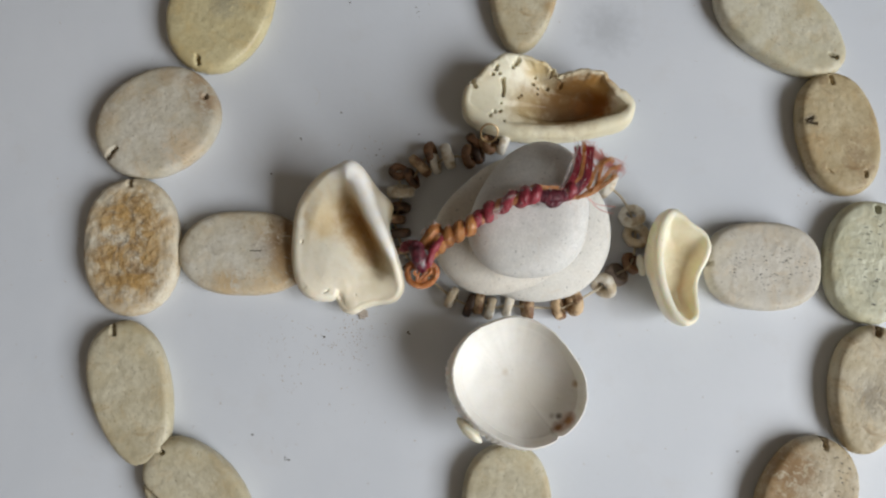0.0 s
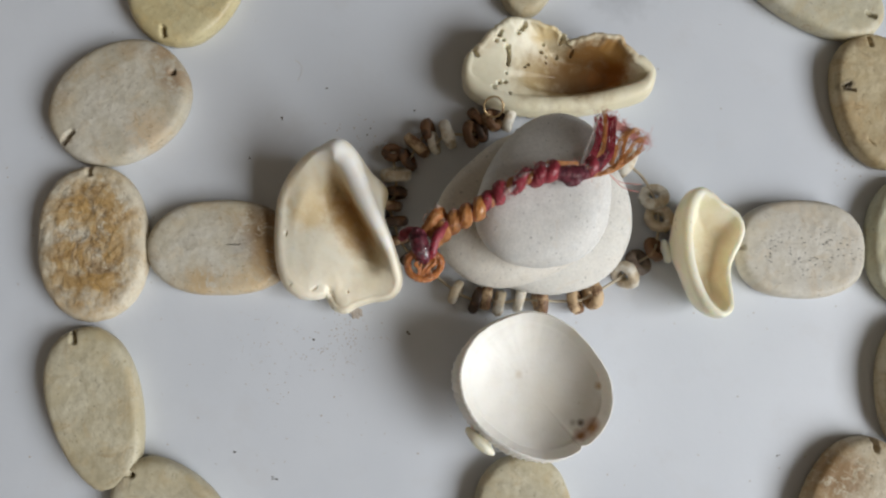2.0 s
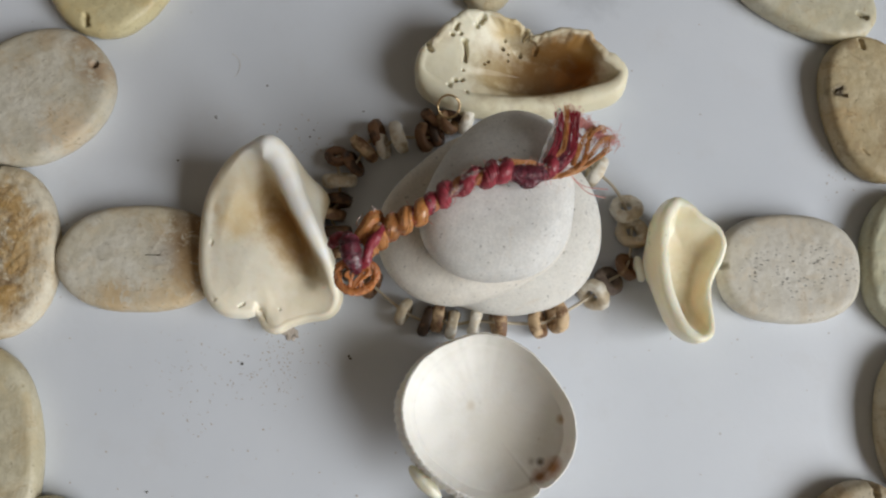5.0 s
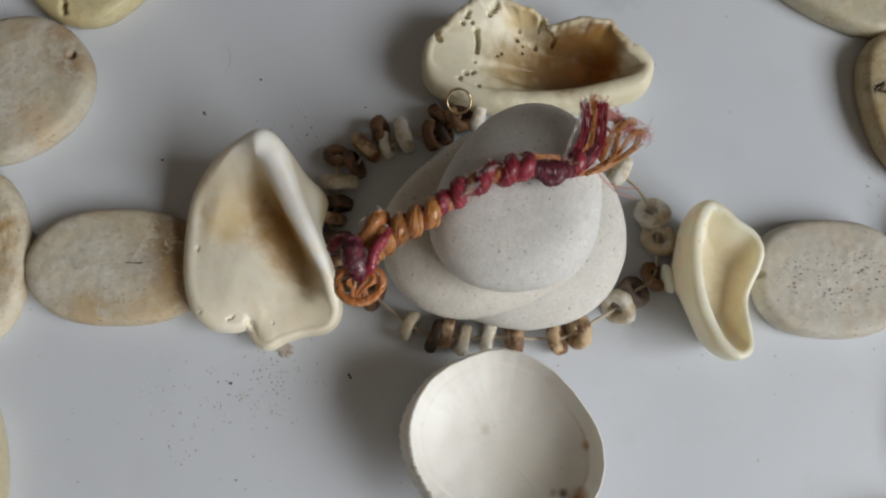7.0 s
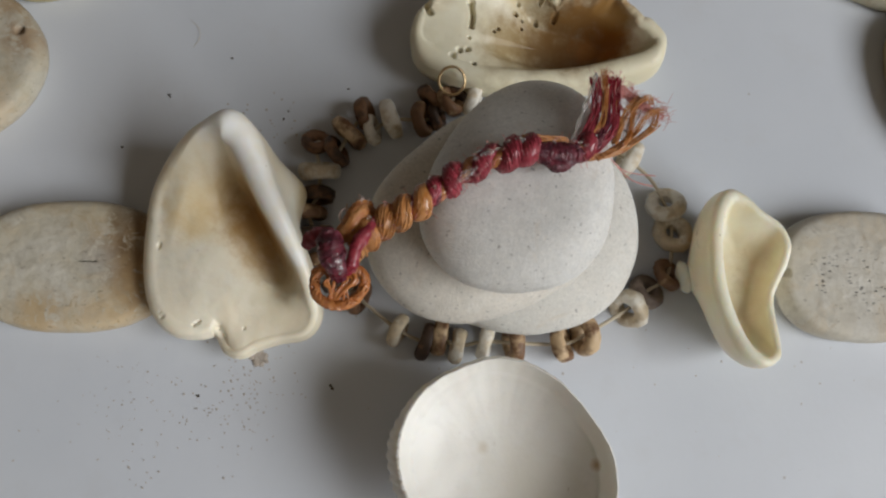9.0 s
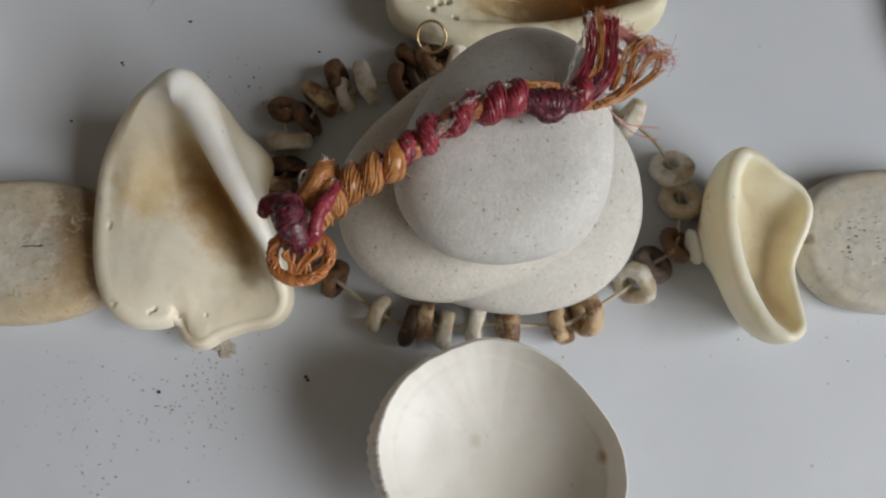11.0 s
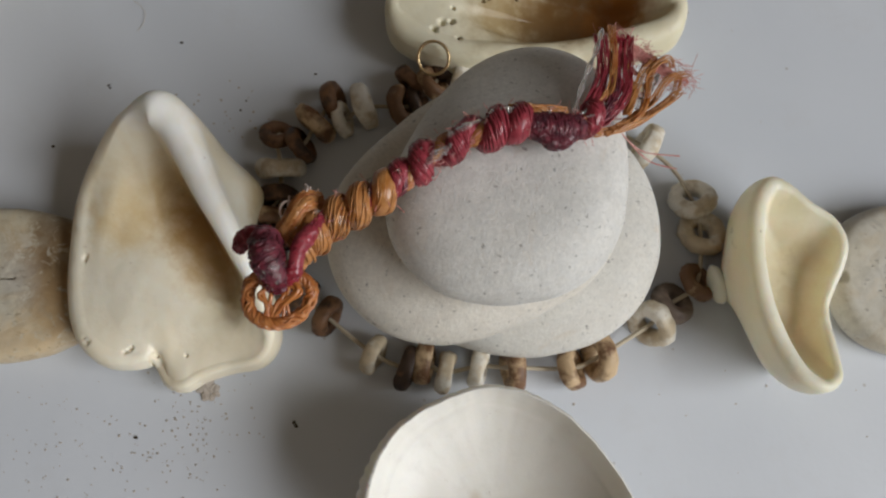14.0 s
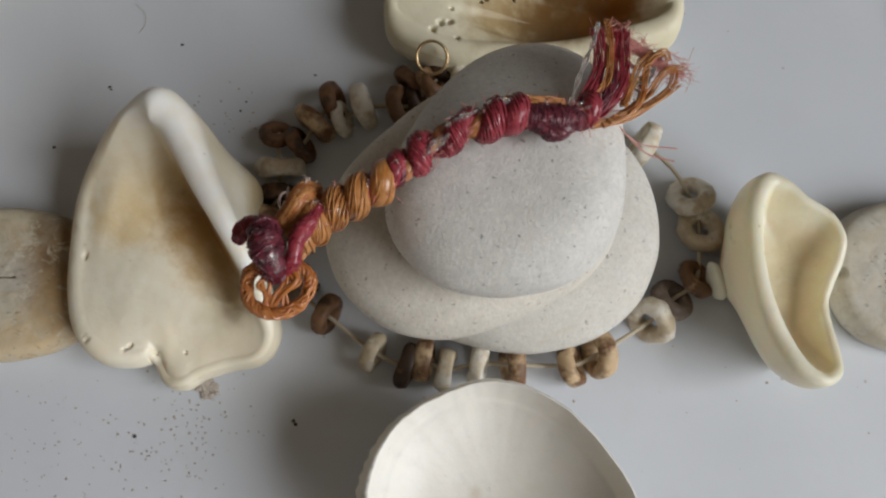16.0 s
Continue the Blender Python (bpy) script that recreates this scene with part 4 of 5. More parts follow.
def tube(points, radius, sides=8, close=False):
    """Verts and faces of a tube along points; radius: a number or one for each point."""
    verts, faces, n = [], [], len(points)
    up = Vector((0.13, 0.21, 0.97))
    for i, p in enumerate(points):
        a = points[(i + 1) % n] if (close or i < n - 1) else p
        b = points[i - 1] if (close or i > 0) else p
        way = (Vector(a) - Vector(b)).normalized()
        side = way.cross(up)
        if side.length < 1e-3:
            side = way.cross(Vector((1, 0, 0)))
        side.normalize()
        up = side.cross(way).normalized()
        r = radius[i] if isinstance(radius, (list, tuple)) else radius
        for k in range(sides):
            c, s = math.cos(2 * math.pi * k / sides), math.sin(2 * math.pi * k / sides)
            verts.append(Vector(p) + (side * c + up * s) * r)
    for i in range(n if close else n - 1):
        a, b = i * sides, ((i + 1) % n) * sides
        for k in range(sides):
            m = (k + 1) % sides
            faces.append((a + k, a + m, b + m, b + k))
    if not close:
        faces.append(tuple(range(sides - 1, -1, -1)))
        faces.append(tuple((n - 1) * sides + k for k in range(sides)))
    return verts, faces


def spline(points, steps):
    """A smooth line through points."""
    out, n = [], len(points)
    pts = [Vector(p) for p in points]
    for i in range(n - 1):
        a, b, c, d = pts[max(0, i - 1)], pts[i], pts[i + 1], pts[min(n - 1, i + 2)]
        for s in range(steps):
            t = s / steps
            out.append(0.5 * (2 * b + (c - a) * t + (2 * a - 5 * b + 4 * c - d) * t * t + (3 * b - a - 3 * c + d) * t ** 3))
    out.append(pts[-1])
    return out


bead_string = thing("bead_string", 0.016, 0.008, 0.0, "string of small bone and wooden ring beads laid round the pebbles", "bead string")


def local(ob, m):
    ob.parent = bead_string
    ob.matrix_basis = Matrix.Translation(-bead_string.location) @ m


# place, height in mm, way the hole points (degrees about z), tip of the hole up (degrees), size, material
RINGS = [
    (-0.0030, -0.0065, 2.6, -25, 10, 0.95, BROWN_RING),
    (0.0039, -0.0117, 2.6, -25, 8, 0.88, PALE_RING),
    (0.0087, -0.0136, 2.5, -20, 0, 1.0, BROWN_RING),
    (0.0111, -0.0128, 2.7, -8, 5, 1.0, TAN_RING),
    (0.0141, -0.0141, 2.6, -12, 0, 0.95, PALE_RING),
    (0.0189, -0.0132, 2.6, -14, 6, 1.0, PALE_RING),
    (0.0238, -0.0133, 2.7, 6, -6, 1.1, TAN_RING),
    (0.0321, -0.0132, 2.5, 15, 28, 1.0, TAN_RING),
    (0.0361, -0.0115, 2.7, 12, -16, 1.12, TAN_RING),
    (0.0440, -0.0066, 2.4, 42, -28, 1.12, PALE_RING),
    (0.0473, -0.0035, 2.2, 45, 50, 1.05, GREY_RING),
    (0.0512, -0.0004, 2.3, 40, 50, 0.95, TAN_RING),
    (0.0525, 0.0074, 1.7, 80, 72, 1.12, PALE_RING),
    (0.0511, 0.0125, 2.7, 110, 58, 1.10, PALE_RING),
    (0.0443, 0.0204, 3.4, 155, 8, 1.12, PALE_RING),
    (0.0192, 0.0331, 2.6, 60, 20, 0.85, TAN_RING),
    (0.0159, 0.0303, 3.6, -20, 5, 0.95, PALE_RING),
    (0.0132, 0.0328, 2.6, 40, 30, 0.9, BROWN_RING),
    (0.0117, 0.0298, 4.2, 30, 40, 0.9, TAN_RING),
    (0.0083, 0.0308, 2.6, 50, 10, 0.95, BROWN_RING),
    (0.0094, 0.0277, 2.0, 10, 25, 0.85, BROWN_RING),
    (0.0068, 0.0266, 2.6, 8, 28, 1.0, TAN_RING),
    (0.0011, 0.0263, 2.8, 20, 8, 1.15, PALE_RING),
    (-0.0022, 0.0243, 2.4, 14, 20, 0.85, PALE_RING),
    (-0.0036, 0.0270, 3.0, 10, 20, 0.95, BROWN_RING),
    (-0.0063, 0.0234, 2.6, 48, 8, 1.12, TAN_RING),
    (-0.0084, 0.0199, 2.3, 30, 20, 0.92, BROWN_RING),
    (-0.0120, 0.0215, 2.5, 80, 55, 0.85, BROWN_RING),
    (-0.0112, 0.0161, 2.5, 92, 22, 1.15, PALE_RING),
    (-0.0112, 0.0116, 2.3, 95, 0, 1.0, BROWN_RING),
    (-0.0127, 0.0086, 2.3, 85, 10, 1.05, TAN_RING),
    (-0.0113, 0.0047, 2.3, 95, 10, 1.0, BROWN_RING),
    (-0.0098, 0.0004, 2.3, 105, 10, 1.0, TAN_RING),
    (-0.0069, -0.0033, 2.3, 130, 10, 0.95, BROWN_RING),
]
ring_shapes = [ring_mesh(70 + i) for i in range(6)]
ring_data = {}
for i, (x, y, h, turn, tip, size, mat) in enumerate(RINGS):
    key = (i % 6, mat.name)
    if key not in ring_data:
        me = ring_shapes[i % 6].copy()
        me.materials.append(mat)
        ring_data[key] = me
    ob = new("ring_bead", ring_data[key])
    local(ob, pose(x, y, h / 1000, 0, 0, turn) @ pose(0, 0, 0, 0, 90 - tip, 0) @ pose(0, 0, 0, 0, 0, 47 * i) @ Matrix.Scale(size * 1.27, 4))
for k, me in enumerate(ring_shapes):
    bpy.data.meshes.remove(me)
string_line = [(x, y, max(0.0012, h / 1000 - 0.0002)) for x, y, h, *_ in RINGS]
string_line = spline(string_line + string_line[:1], 8)
v, f = tube([p - bead_string.location for p in string_line], 0.00032, 6)
mesh_part("thread", v, f, THREAD, bead_string, "thin beige thread")
circle = [Matrix.Rotation(radians(12), 4, "Z") @ Vector((0.0023 * math.cos(a), 0.0021 * math.sin(a), 0.0012 * math.sin(a))) + Vector((0.0116, 0.0316, 0.0088)) - bead_string.location for a in np.linspace(0, 2 * math.pi, 48)[:-1]]
v, f = tube(circle, 0.00024, 8, close=True)
mesh_part("wire_ring", v, f, GOLD, bead_string, "small gold wire ring")


# ---- knotted cord across the pebbles ----
cord = thing("knotted_cord", 0.0096, 0.0040, 0.030, "knotted twisted red and orange cord, stiff and shiny with glue", "cord")


def cord_part(name, pieces, material, label="", stuff=False):
    if not stuff:
        for v, f in pieces:
            mesh_part(name, [Vector(p) - cord.location for p in v], f, material, cord, label)
        return
    verts, faces = [], []
    for v, f in pieces:
        k = len(verts)
        verts += [Vector(p) - cord.location for p in v]
        faces += [tuple(i + k for i in q) for q in f]
    tagged(mesh_part(name, verts, faces, material, cord, label), kind="stuff")


CORD_LINE = [(-0.0018, -0.0041, 0.0335), (0.0007, -0.0016, 0.0340), (0.0039, 0.0004, 0.0345), (0.0084, 0.0033, 0.0350), (0.0126, 0.0063, 0.0358), (0.0168, 0.0086, 0.0360), (0.0212, 0.0097, 0.0355), (0.0257, 0.0099, 0.0345), (0.0295, 0.0112, 0.0335)]
axis = spline(CORD_LINE, 40)


def along(line, i):
    a, b = line[max(0, i - 1)], line[min(len(line) - 1, i + 1)]
    way = (b - a).normalized()
    side = way.cross(Vector((0, 0, 1))).normalized()
    return way, side, side.cross(way)


def strand(line, phase, turns, spread, yarns, yarn_r, bundle, twist, size=None, seed=0, loose=1.0):
    """A ply of yarns winding round a line: returns one tube for each yarn."""
    n, out = len(line), []
    middle, spokes, grow = [], [], []
    for i, p in enumerate(line):
        t = i / (n - 1)
        way, side, up = along(line, i)
        k = size(t) if size else 1.0
        a = 2 * math.pi * (turns * t + phase + 0.8 * wob(t * 5, 0, 0, 1, 3) + 0.14 * wob(t * 17, seed, 0, 1, seed))
        spoke = side * math.cos(a) + up * math.sin(a)
        middle.append(p + spoke * spread * k)
        spokes.append(spoke)
        grow.append(k)
    for y in range(yarns):
        pts, rad = [], []
        for i in range(n):
            t = i / (n - 1)
            way = (middle[min(n - 1, i + 1)] - middle[max(0, i - 1)]).normalized()
            cross = way.cross(spokes[i]).normalized()
            b = 2 * math.pi * (twist * t + y / yarns)
            sway = 1 + loose * 0.30 * wob(t * 14, y, seed, 1.0, seed) + loose * 0.16 * wob(t * 60, y * 7, seed, 1.0, seed + 1)
            b += 0.9 * wob(t * 22, y * 5, seed, 1.0, seed + 4)
            pts.append(middle[i] + (spokes[i] * math.cos(b) + cross * math.sin(b)) * bundle * grow[i] * sway)
            rad.append(yarn_r * grow[i] * (1 + 0.25 * wob(t * 30, y * 3, seed, 1.0, seed + 2)))
        out.append(tube(pts, rad, 6))
    return out


def ply(line, phase, turns, spread, bundle, size, seed, yarns=18, twist=5):
    """A matted ply: a soft core and many fine yarns round it."""
    return strand(line, phase, turns, spread, 1, bundle * 1.0, 0.0, 0, size, seed) + strand(line, phase, turns, spread, yarns, 0.00007, bundle * 0.945, twist, size, seed, 0.25)


def bump(t, at, wide):
    return math.exp(-((t - at) / wide) ** 2)


cord_part("orange_yarn", ply(axis, 0.0, 12, 0.00078, 0.00105, lambda t: 1.25 - 0.62 * smooth01(0.30, 0.42, t) + 0.45 * wob(t * 17, 2, 0, 1, 8), 3, 34, 7), ORANGE, "orange twisted yarn")
cord_part("red_yarn", ply(axis, 0.5, 12, 0.00080, 0.00104, lambda t: 0.62 + 0.62 * smooth01(0.30, 0.42, t) - 0.80 * smooth01(0.75, 0.80, t) + 0.60 * smooth01(0.88, 0.94, t) + 0.45 * wob(t * 17, 5, 0, 1, 9), 5, 34, -7), RED, "crimson twisted yarn")
cord_part("plum_yarn", ply(axis, 0.27, 12, 0.00080, 0.00058, lambda t: 0.55 + 0.6 * bump(t, 0.34, 0.05) + 0.35 * smooth01(0.62, 0.70, t) - 0.4 * smooth01(0.82, 0.90, t) + 0.3 * wob(t * 9, 0, 0, 1, 4), 7, 22, 6), PLUM, "dark plum yarn")

# knot near one end
knot_at = Vector((-0.0035, -0.0051, 0.0345))




def lobe(points, bundle, seed, yarns=22, twist=1.5):
    """A short fat bundle of fine yarns along points, thinner at both ends."""
    return ply(spline([Vector(p) / 1000 for p in points], 14), 0, 0, 0, bundle, lambda t: 0.55 + 0.45 * math.sin(math.pi * (0.08 + 0.84 * t)) + 0.30 * wob(t * 5, seed, 0, 1.0, seed), seed, yarns, twist)


cord_part("knot_yarn", lobe([(-8.4, -4.2, 33.2), (-7.4, -3.3, 34.4), (-5.8, -3.0, 35.2), (-4.2, -3.4, 35.2)], 0.00105, 11), RED, "crimson lobe of the knot")
cord_part("knot_yarn", lobe([(-5.2, -3.2, 35.0), (-4.9, -4.8, 36.4), (-4.4, -6.4, 36.6), (-3.6, -8.6, 34.6)], 0.00170, 12, 26), PLUM, "tight plum lobe of the knot")
cord_part("knot_yarn", lobe([(1.4, 0.0, 34.0), (0.0, -2.0, 35.6), (-1.6, -4.6, 36.0), (-2.2, -7.0, 35.2), (-3.4, -8.8, 34.0)], 0.00095, 13), RED, "crimson yarn round the knot")
cord_part("knot_yarn", lobe([(-5.8, -5.4, 34.2), (-5.4, -7.4, 34.6), (-4.0, -8.8, 34.2)], 0.0006, 16, 12), RUST, "rust yarn under the knot")
cord_part("knot_yarn", lobe([(0.6, -2.4, 33.4), (-0.4, -4.2, 33.8), (-2.0, -6.4, 33.4)], 0.0005, 17, 10), ORANGE, "orange yarn beside the knot")
loop_pts = [knot_at + Vector(q) for q in ((0.0010, -0.0016, 0), (0.0030, -0.0032, -0.0004), (0.0022, -0.0058, -0.0006), (-0.0006, -0.0070, -0.0002), (-0.0030, -0.0056, -0.0004), (-0.0032, -0.0030, -0.0004), (-0.0012, -0.0012, 0.0))]
rng = random.Random(8)
bars = []
for k in range(9):
    a, b, c = rng.uniform(-0.0028, 0.0022), rng.uniform(-0.0030, 0.0024), rng.uniform(-0.0024, 0.0016)
    bars.append(tube(spline([knot_at + Vector((a, -0.0016, 0.0002)), knot_at + Vector((b, -0.0036 + rng.gauss(0, 0.0004), 0.0006 + rng.gauss(0, 0.0002))), knot_at + Vector((0.5 * (b + c), -0.0052, 0.0004)), knot_at + Vector((c, -0.0067, -0.0003))], 10), rng.uniform(0.00016, 0.00028), 6))
cord_part("end_loop", strand(spline(loop_pts, 16), 0, 0, 0, 10, 0.00022, 0.0005, 3.5, seed=15) + bars, RUST, "rust-coloured end loop of fine yarn")
for k in range(7):
    u = k / 6 - 0.5
    cord_part("orange_wrap", lobe([(0.3 + 1.0 * u, 0.9 - 2.2 * u, 33.2), (-1.3 + 1.2 * u, 0.3 - 1.8 * u, 35.6 - 2.0 * u * u), (-3.0 + 1.3 * u, -2.2 - 1.2 * u, 35.2 - 2.0 * u * u), (-4.4 + 1.0 * u, -3.6 - 0.6 * u, 34.0)], 0.00042, 80 + k, 8), (ORANGE, RUST)[k % 3 == 1], "orange wrapped yarn")
rng = random.Random(5)


def wisps(count, base, ends, spread, rise, thick, bend=0.001):
    """Loose fibres that fan out from one place towards a line of ends."""
    out = []
    for k in range(count):
        t = (k + rng.random()) / count
        e = Vector(ends[0]).lerp(Vector(ends[1]), t) + Vector((rng.gauss(0, spread), rng.gauss(0, spread), rng.gauss(rise, spread)))
        b = Vector(base) + Vector((rng.gauss(0, 0.0007), rng.gauss(0, 0.0009), rng.gauss(0, 0.0006)))
        m1 = b.lerp(e, 0.35) + Vector((rng.gauss(0, bend), rng.gauss(0, bend), rng.gauss(0.0004, bend * 0.6)))
        m2 = b.lerp(e, 0.7) + Vector((rng.gauss(0, bend), rng.gauss(0, bend), rng.gauss(0.0002, bend * 0.6)))
        out.append(tube(spline([b, m1, m2, e], 8), [thick * (1 - 0.35 * i / 24) for i in range(25)], 5))
    return out


cord_part("pale_wisp", wisps(16, (-0.0022, -0.0020, 0.034), [(-0.0028, 0.0015, 0.034), (-0.0007, 0.0025, 0.034)], 0.0005, 0.0, 0.00018, 0.0006), CLEAR, "pale loose fibres", stuff=True)

fuzz = []
for k in range(420):
    p = axis[rng.randrange(8, len(axis) - 4)]
    out = Vector((rng.gauss(0, 1), rng.gauss(0, 1), abs(rng.gauss(0, 1)))).normalized()
    way = Vector((rng.gauss(0, 1), rng.gauss(0, 1), rng.gauss(0, 0.5))).normalized()
    a = p + out * 0.0013
    fuzz.append(tube(spline([a, a + (out * 0.6 + way) * 0.0005, a + (out * 0.3 + way * 2) * rng.uniform(0.0004, 0.0009)], 4), 0.00004, 4))
cord_part("fuzz", fuzz, PINK, "fine loose fuzz", stuff=True)

# frayed end
FRAY = (0.0293, 0.0114, 0.0335)
def band(points, width, yarns, thick, seed, open_out=0.0, close=0.0):
    """A flat woven band of fine yarns along points."""
    line, out = spline(points, 14), []
    n = len(line)
    for y in range(yarns):
        u, pts = y / max(1, yarns - 1) - 0.5, []
        for i, p in enumerate(line):
            t = i / (n - 1)
            way, side, up = along(line, i)
            w = width * (1 + open_out * t) * (1 - close * (2 * t - 1) ** 2) * (u + 0.10 * wob(t * 6, y, seed, 1, seed))
            pts.append(Vector(p) + side * w + up * (0.00005 * math.sin(t * 60 + math.pi * y) * (1 - 0.6 * t) + 0.0004 * wob(t * 4, 3 * y, 0, 1, seed)))
        out.append(tube(pts, [thick * (1 - 0.4 * i / n) for i in range(n)], 5))
    return out


cord_part("plum_band", ply([axis[k] + Vector((0, -0.0005, 0.0004)) for k in range(236, 300)], 0, 0, 0, 0.0016, lambda t: 0.5 + 0.6 * math.sin(math.pi * (0.1 + 0.75 * t)), 61, 26, 0.5), PLUM, "dark plum wrapped band")
cord_part("plum_band", lobe([(22.4, 9.4, 36.0), (23.6, 8.0, 35.6), (25.0, 7.6, 35.2), (26.6, 8.6, 35.2)], 0.0009, 62), PLUM, "dark plum fold of the band")
cord_part("orange_yarn", band([axis[k] + Vector((0, 0.0013, 0.0010)) for k in (226, 240, 254, 268, 284)], 0.0009, 8, 0.00016, 62), ORANGE, "thin orange yarn")
cord_part("woven_band", band([axis[-45], axis[-14], (0.0304, 0.0118, 0.0345), (0.0322, 0.0149, 0.0340), (0.0328, 0.0192, 0.0330), (0.0333, 0.0225, 0.0322)], 0.0022, 24, 0.00012, 21, 0.25), RED, "flat crimson band of the frayed end")
cord_part("woven_band", band([axis[-50], (0.0270, 0.0100, 0.0348), (0.0289, 0.0129, 0.0346), (0.0305, 0.0171, 0.0338), (0.0305, 0.0218, 0.0330)], 0.0013, 15, 0.00012, 22, 0.1), RED, "flat crimson band of the frayed end")
cord_part("plum_yarn", band([axis[-40], (0.0298, 0.0109, 0.0347), (0.0314, 0.0138, 0.0345), (0.0321, 0.0175, 0.0334)], 0.0008, 4, 0.00017, 23), PLUM, "dark plum yarn")
ORANGE_WAYS = [
    ((0.0293, 0.0126, 0.0345), (0.0310, 0.0145, 0.0345), (0.0318, 0.0188, 0.0336), (0.0320, 0.0234, 0.0325)),
    ((0.0328, 0.0117, 0.0338), (0.0337, 0.0151, 0.0335), (0.0333, 0.0172, 0.0330), (0.0339, 0.0193, 0.0320)),
    ((0.0330, 0.0119, 0.0338), (0.0342, 0.0151, 0.0334), (0.0356, 0.0180, 0.0324), (0.0375, 0.0198, 0.0315)),
    ((0.0318, 0.0103, 0.0336), (0.0347, 0.0124, 0.0334), (0.0360, 0.0167, 0.0326), (0.0371, 0.0194, 0.0316)),
    ((0.0312, 0.0100, 0.0334), (0.0356, 0.0133, 0.0328), (0.0383, 0.0170, 0.0318), (0.0414, 0.0187, 0.0305)),
    ((0.0306, 0.0097, 0.0332), (0.0353, 0.0122, 0.0325), (0.0389, 0.0152, 0.0315), (0.0401, 0.0181, 0.0308)),
    ((0.0293, 0.0096, 0.0332), (0.0337, 0.0110, 0.0325), (0.0375, 0.0139, 0.0315), (0.0404, 0.0164, 0.0305)),
    ((0.0358, 0.0174, 0.0325), (0.0374, 0.0191, 0.0320), (0.0388, 0.0198, 0.0316), (0.0392, 0.0189, 0.0312)),
]
for k, way in enumerate(ORANGE_WAYS):
    cord_part("frayed_orange", band([Vector(p) for p in way], 0.00055, 4, 0.00013, 30 + k, 0.4), ORANGE, "frayed orange strand")
cord_part("dark_strand", band([(0.0334, 0.0110, 0.0336), (0.0349, 0.0128, 0.0336), (0.0357, 0.0160, 0.0328), (0.0363, 0.0183, 0.0320)], 0.0003, 2, 0.00013, 41), RUST)
FELT = [(0.0325, 0.0223, 0.0318), (0.0342, 0.0211, 0.0316), (0.0365, 0.0198, 0.0311), (0.0389, 0.0186, 0.0306), (0.0413, 0.0178, 0.0302)]
felt_line, felt = spline(FELT, 10), []
for k in range(300):
    p = felt_line[rng.randrange(len(felt_line))] + Vector((rng.gauss(0, 0.0008), rng.gauss(0, 0.0008), rng.gauss(0, 0.0003)))
    a = rng.gauss(-0.6, 0.7)
    way = Vector((math.cos(a), math.sin(a), rng.gauss(0, 0.15))) * rng.uniform(0.0006, 0.0016)
    felt.append(tube(spline([p - way, p + Vector((rng.gauss(0, 0.0002), rng.gauss(0, 0.0002), 0.0001)), p + way], 4), rng.uniform(0.00002, 0.000045), 4))
cord_part("frayed_pink", felt, PINK, "felted pink fibres along the frayed end", stuff=True)
cord_part("loose_pink", wisps(26, FRAY, [(0.0309, 0.0232, 0.032), (0.0415, 0.0179, 0.030)], 0.0009, 0.0, 0.00004, 0.0012), PINK, "fuzzy pink fibres", stuff=True)


def glue_film(points, width, seed):
    """A thin uneven skin of dried glue along points."""
    line = spline(points, 10)
    verts, faces, sides = [], [], 14
    for i, p in enumerate(line):
        t = i / (len(line) - 1)
        way, side, up = along(line, i)
        w = width * math.sin(math.pi * min(0.97, t + 0.06)) ** 0.5 * (1 + 0.35 * wob(t * 8, 0, 0, 1, seed))
        for k in range(sides):
            a = 2 * math.pi * k / sides
            lump = 0.00025 * wob(t * 9, math.cos(a) * 2, 0, 1.0, seed + 1)
            verts.append(Vector(p) + side * w * math.cos(a) + up * (0.00016 * math.sin(a) + lump))
    for i in range(len(line) - 1):
        for k in range(sides):
            m = (k + 1) % sides
            faces.append((i * sides + k, i * sides + m, (i + 1) * sides + m, (i + 1) * sides + k))
    faces += [tuple(range(sides - 1, -1, -1)), tuple((len(line) - 1) * sides + k for k in range(sides))]
    return verts, faces


cord_part("glue_film", [tube(spline([Vector(p) for p in ((0.0259, 0.0084, 0.0350), (0.0270, 0.0120, 0.0350), (0.0283, 0.0158, 0.0348), (0.0298, 0.0195, 0.0342), (0.0306, 0.0222, 0.0336))], 10), [0.00026 + 0.00009 * math.sin(k * 0.9) for k in range(41)], 8), glue_film([Vector(p) for p in ((0.0341, 0.0127, 0.0332), (0.0351, 0.0148, 0.0328), (0.0373, 0.0175, 0.0320))], 0.0008, 52), glue_film([axis[k] + Vector((0, 0.0002, 0.0014)) for k in range(250, 282, 8)], 0.0004, 53), glue_film([axis[k] + Vector((0, 0.0004, 0.0019)) for k in range(165, 205, 8)], 0.0003, 54), glue_film([axis[k] + Vector((0.0004, -0.0006, 0.0019)) for k in range(140, 172, 8)], 0.00055, 55), glue_film([axis[k] + Vector((0, 0.0008, 0.0018)) for k in range(206, 238, 8)], 0.0005, 56), glue_film([Vector(p) / 1000 for p in ((-4.6, -5.6, 38.0), (-4.0, -7.0, 37.8), (-3.4, -8.4, 36.2))], 0.0008, 57)], GLUE, "clear skin of dried glue")
cord_part("pink_felt", [glue_film([Vector(p) for p in FELT], 0.0008, 58), glue_film([Vector(p) + Vector((-0.0012, -0.0022, 0.0004)) for p in FELT[:3]], 0.0006, 59)], PINK_FELT, "matted pink felt at the frayed end")
drops = []
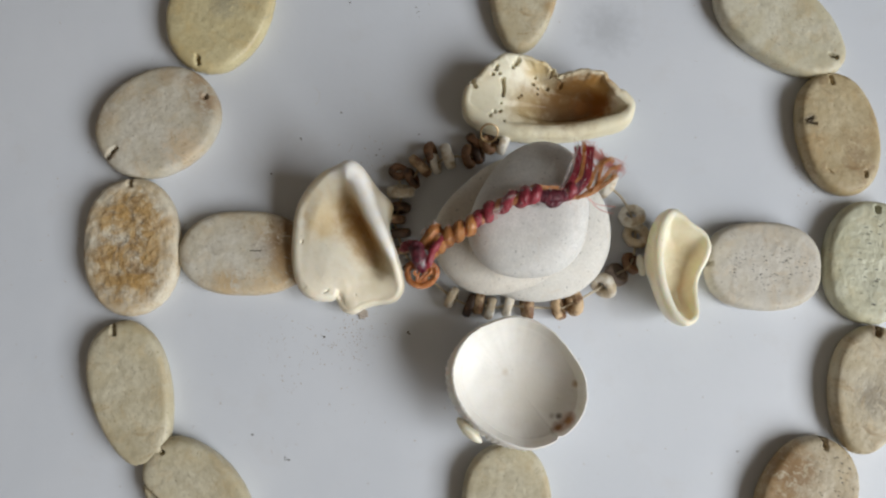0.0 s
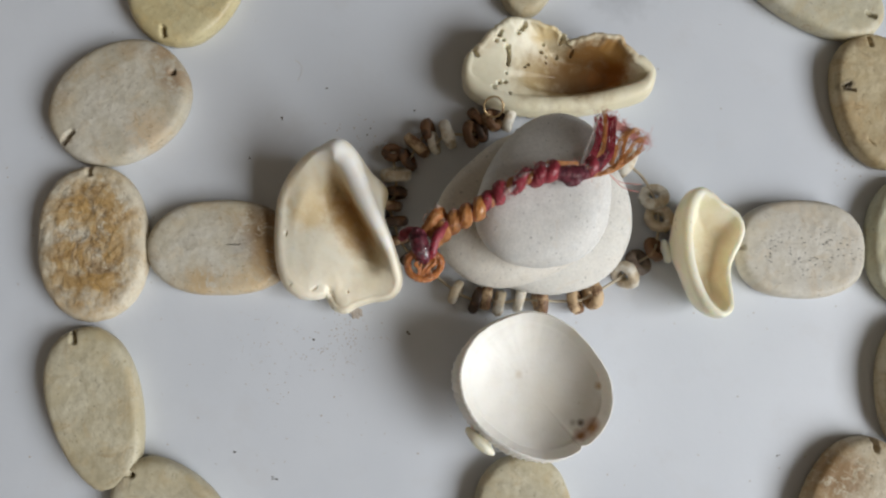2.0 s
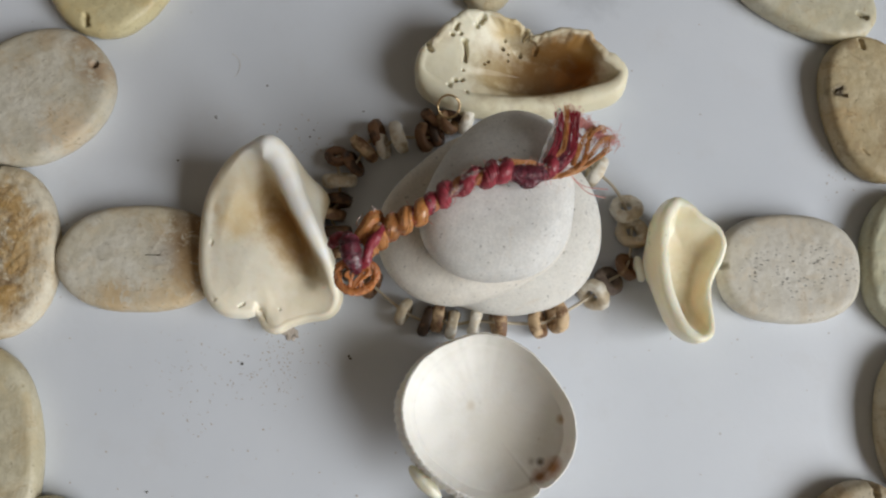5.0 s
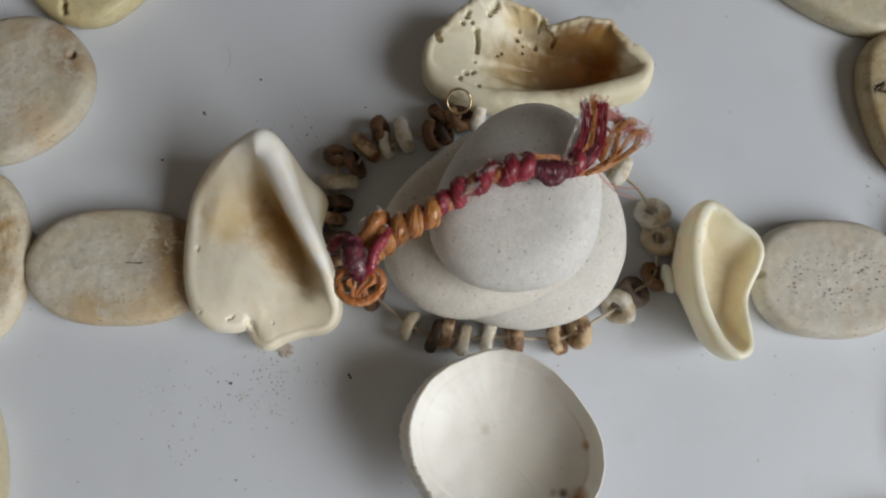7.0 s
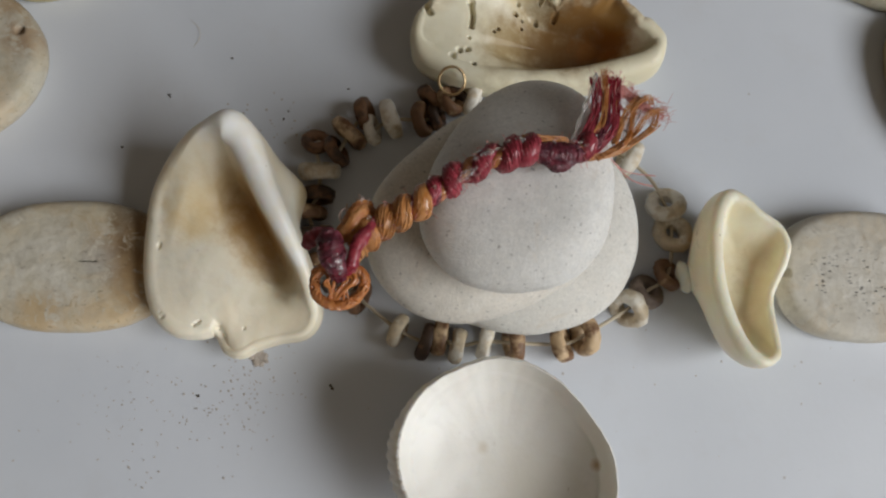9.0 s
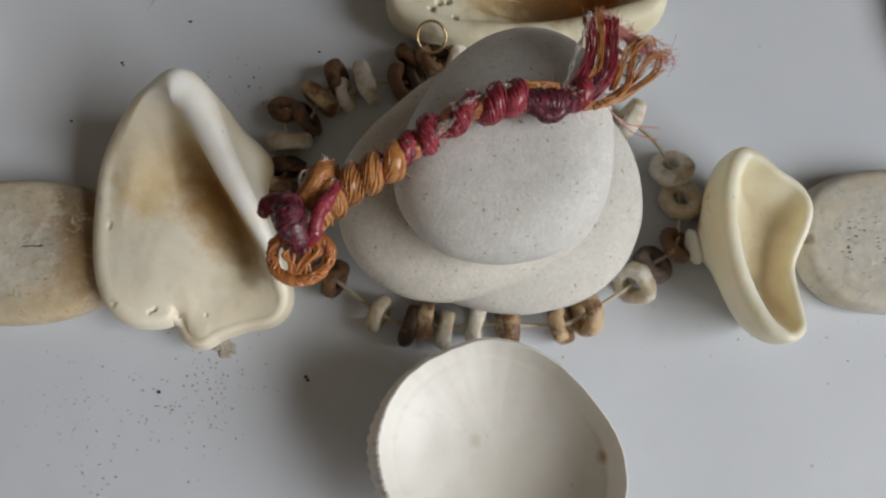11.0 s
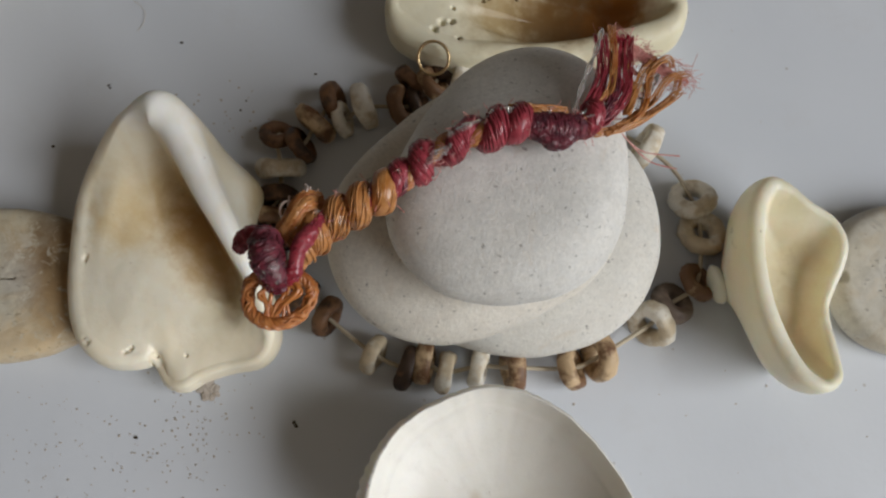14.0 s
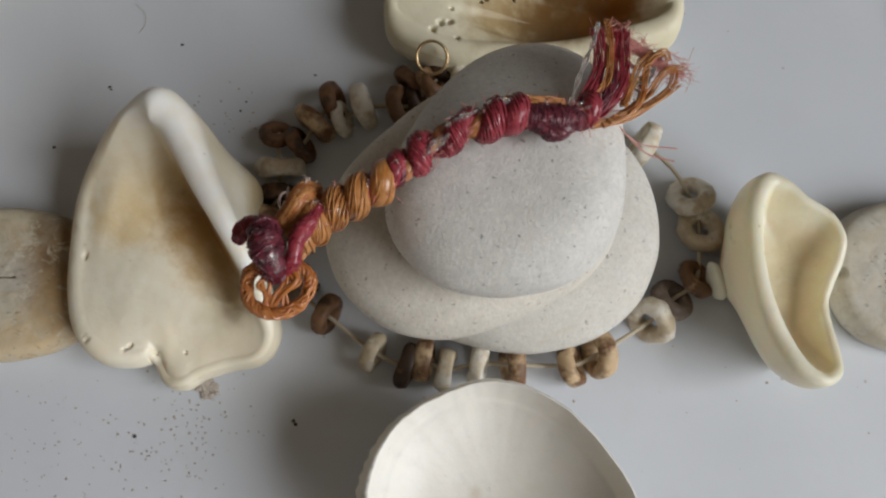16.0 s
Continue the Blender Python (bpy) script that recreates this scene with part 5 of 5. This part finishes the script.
for k in range(34):
    p = axis[rng.randrange(20, len(axis) - 6)] + Vector((rng.gauss(0, 0.0008), rng.gauss(0, 0.0008), 0.0016 + rng.gauss(0, 0.0002)))
    way = Vector((rng.gauss(0, 1), rng.gauss(0, 1), rng.gauss(0, 0.3))).normalized() * rng.uniform(0.0002, 0.0005)
    drops.append(tube([p - way, p - way * 0.6, p, p + way * 0.6, p + way], [0.00003, 0.00013, 0.00017, 0.00013, 0.00003], 7))
cord_part("glue_drops", drops, GLUE, "beads of dried glue", stuff=True)
cord_part("loose_fibre", [tube(spline([(0.0332, 0.0112, 0.030), (0.0360, 0.0096, 0.0285), (0.0405, 0.0093, 0.028)], 10), 0.00009, 5), tube(spline([(0.0332, 0.0112, 0.030), (0.0366, 0.0085, 0.0285), (0.0401, 0.0077, 0.028)], 10), 0.00009, 5)], PINK)


# ---- grit and crumbs on the board ----
def crumb(at, size, seed):
    """A small rough grain: verts and faces."""
    bm = bmesh.new()
    bmesh.ops.create_icosphere(bm, subdivisions=1, radius=1.0)
    vs = []
    for v in bm.verts:
        k = 1 + 0.45 * wob(v.co.x, v.co.y, v.co.z, 1.2, seed)
        vs.append(Vector((at[0] + v.co.x * size * k, at[1] + v.co.y * size * k * (0.6 + 0.5 * (seed % 1)), size * 0.35 + v.co.z * size * 0.4 * k)))
    fs = [tuple(v.index for v in f.verts) for f in bm.faces]
    bm.free()
    return vs, fs


def scatter(name, patches, material, label):
    verts, faces = [], []
    for x, y, rx, ry, count, lo, hi in patches:
        for _ in range(count):
            v, f = crumb((x + rng.gauss(0, rx), y + rng.gauss(0, ry)), rng.uniform(lo, hi), rng.random() * 50)
            k = len(verts)
            verts += v
            faces += [tuple(i + k for i in q) for q in f]
    return tagged(mesh_part(name, verts, faces, material, smooth=False), label, "grit", kind="stuff")


scatter("grit", [(-0.0227, -0.0215, 0.006, 0.005, 45, 0.00008, 0.0002), (-0.0219, -0.0223, 0.004, 0.004, 40, 0.00008, 0.00018), (-0.0413, -0.0257, 0.005, 0.005, 55, 0.00006, 0.00015), (-0.0217, -0.0238, 0.004, 0.005, 40, 0.0001, 0.0002),
                 (-0.0354, -0.0304, 0.008, 0.008, 50, 0.0001, 0.0002), (-0.0193, 0.0253, 0.005, 0.004, 26, 0.00010, 0.00025), (0.0994, 0.0237, 0.002, 0.003, 18, 0.0001, 0.00025), (0.0547, 0.0656, 0.05, 0.03, 40, 0.00008, 0.0002),
                 (-0.1074, -0.0130, 0.02, 0.04, 50, 0.00008, 0.00022), (-0.0386, -0.0466, 0.03, 0.012, 50, 0.00008, 0.00024), (0.0646, -0.0315, 0.02, 0.02, 40, 0.00008, 0.0002)], GRIT, "fine brown grit scattered on white board")
specks = [(-0.0290, 0.0380, 0, 0, 1, 0.0003, 0.0003), (-0.0469, 0.0197, 0, 0, 1, 0.0003, 0.0003), (-0.0397, 0.0301, 0.0003, 0.0002, 3, 0.0002, 0.0003), (0.0801, -0.0482, 0.0003, 0.0003, 3, 0.00015, 0.00022), (-0.0367, -0.0553, 0.0006, 0.0002, 4, 0.00018, 0.0003),
          (-0.0293, -0.0237, 0, 0, 1, 0.0003, 0.0003), (-0.0070, -0.0217, 0.0002, 0.0002, 2, 0.0003, 0.0003), (-0.0181, 0.0268, 0.001, 0.001, 3, 0.00015, 0.00022), (-0.0072, 0.0330, 0, 0, 1, 0.0003, 0.0003), (-0.0461, -0.0498, 0, 0, 1, 0.0003, 0.0003),
          (-0.0094, 0.0686, 0.001, 0.001, 4, 0.00012, 0.0002), (-0.0287, 0.0704, 0, 0, 1, 0.0003, 0.0003)]
scatter("dark_specks", specks, DARK_GRIT, "single dark specks on white board")
scatter("glued_sand", [(-0.0195, -0.0171, 0.0008, 0.0006, 26, 0.0003, 0.0007), (-0.0208, -0.0167, 0.0005, 0.0006, 14, 0.0003, 0.0008)], GRIT, "lump of glued sand beside the snail shell")
v, f = tube(spline([(-0.0374, 0.0453, 0.0001), (-0.0355, 0.0435, 0.0003), (-0.0354, 0.0414, 0.0002), (-0.0363, 0.0399, 0.0001)], 10), 0.00003, 5)
tagged(mesh_part("stray_fibre", v, f, THREAD), "thin pale stray fibre lying on the white board", "fibre")
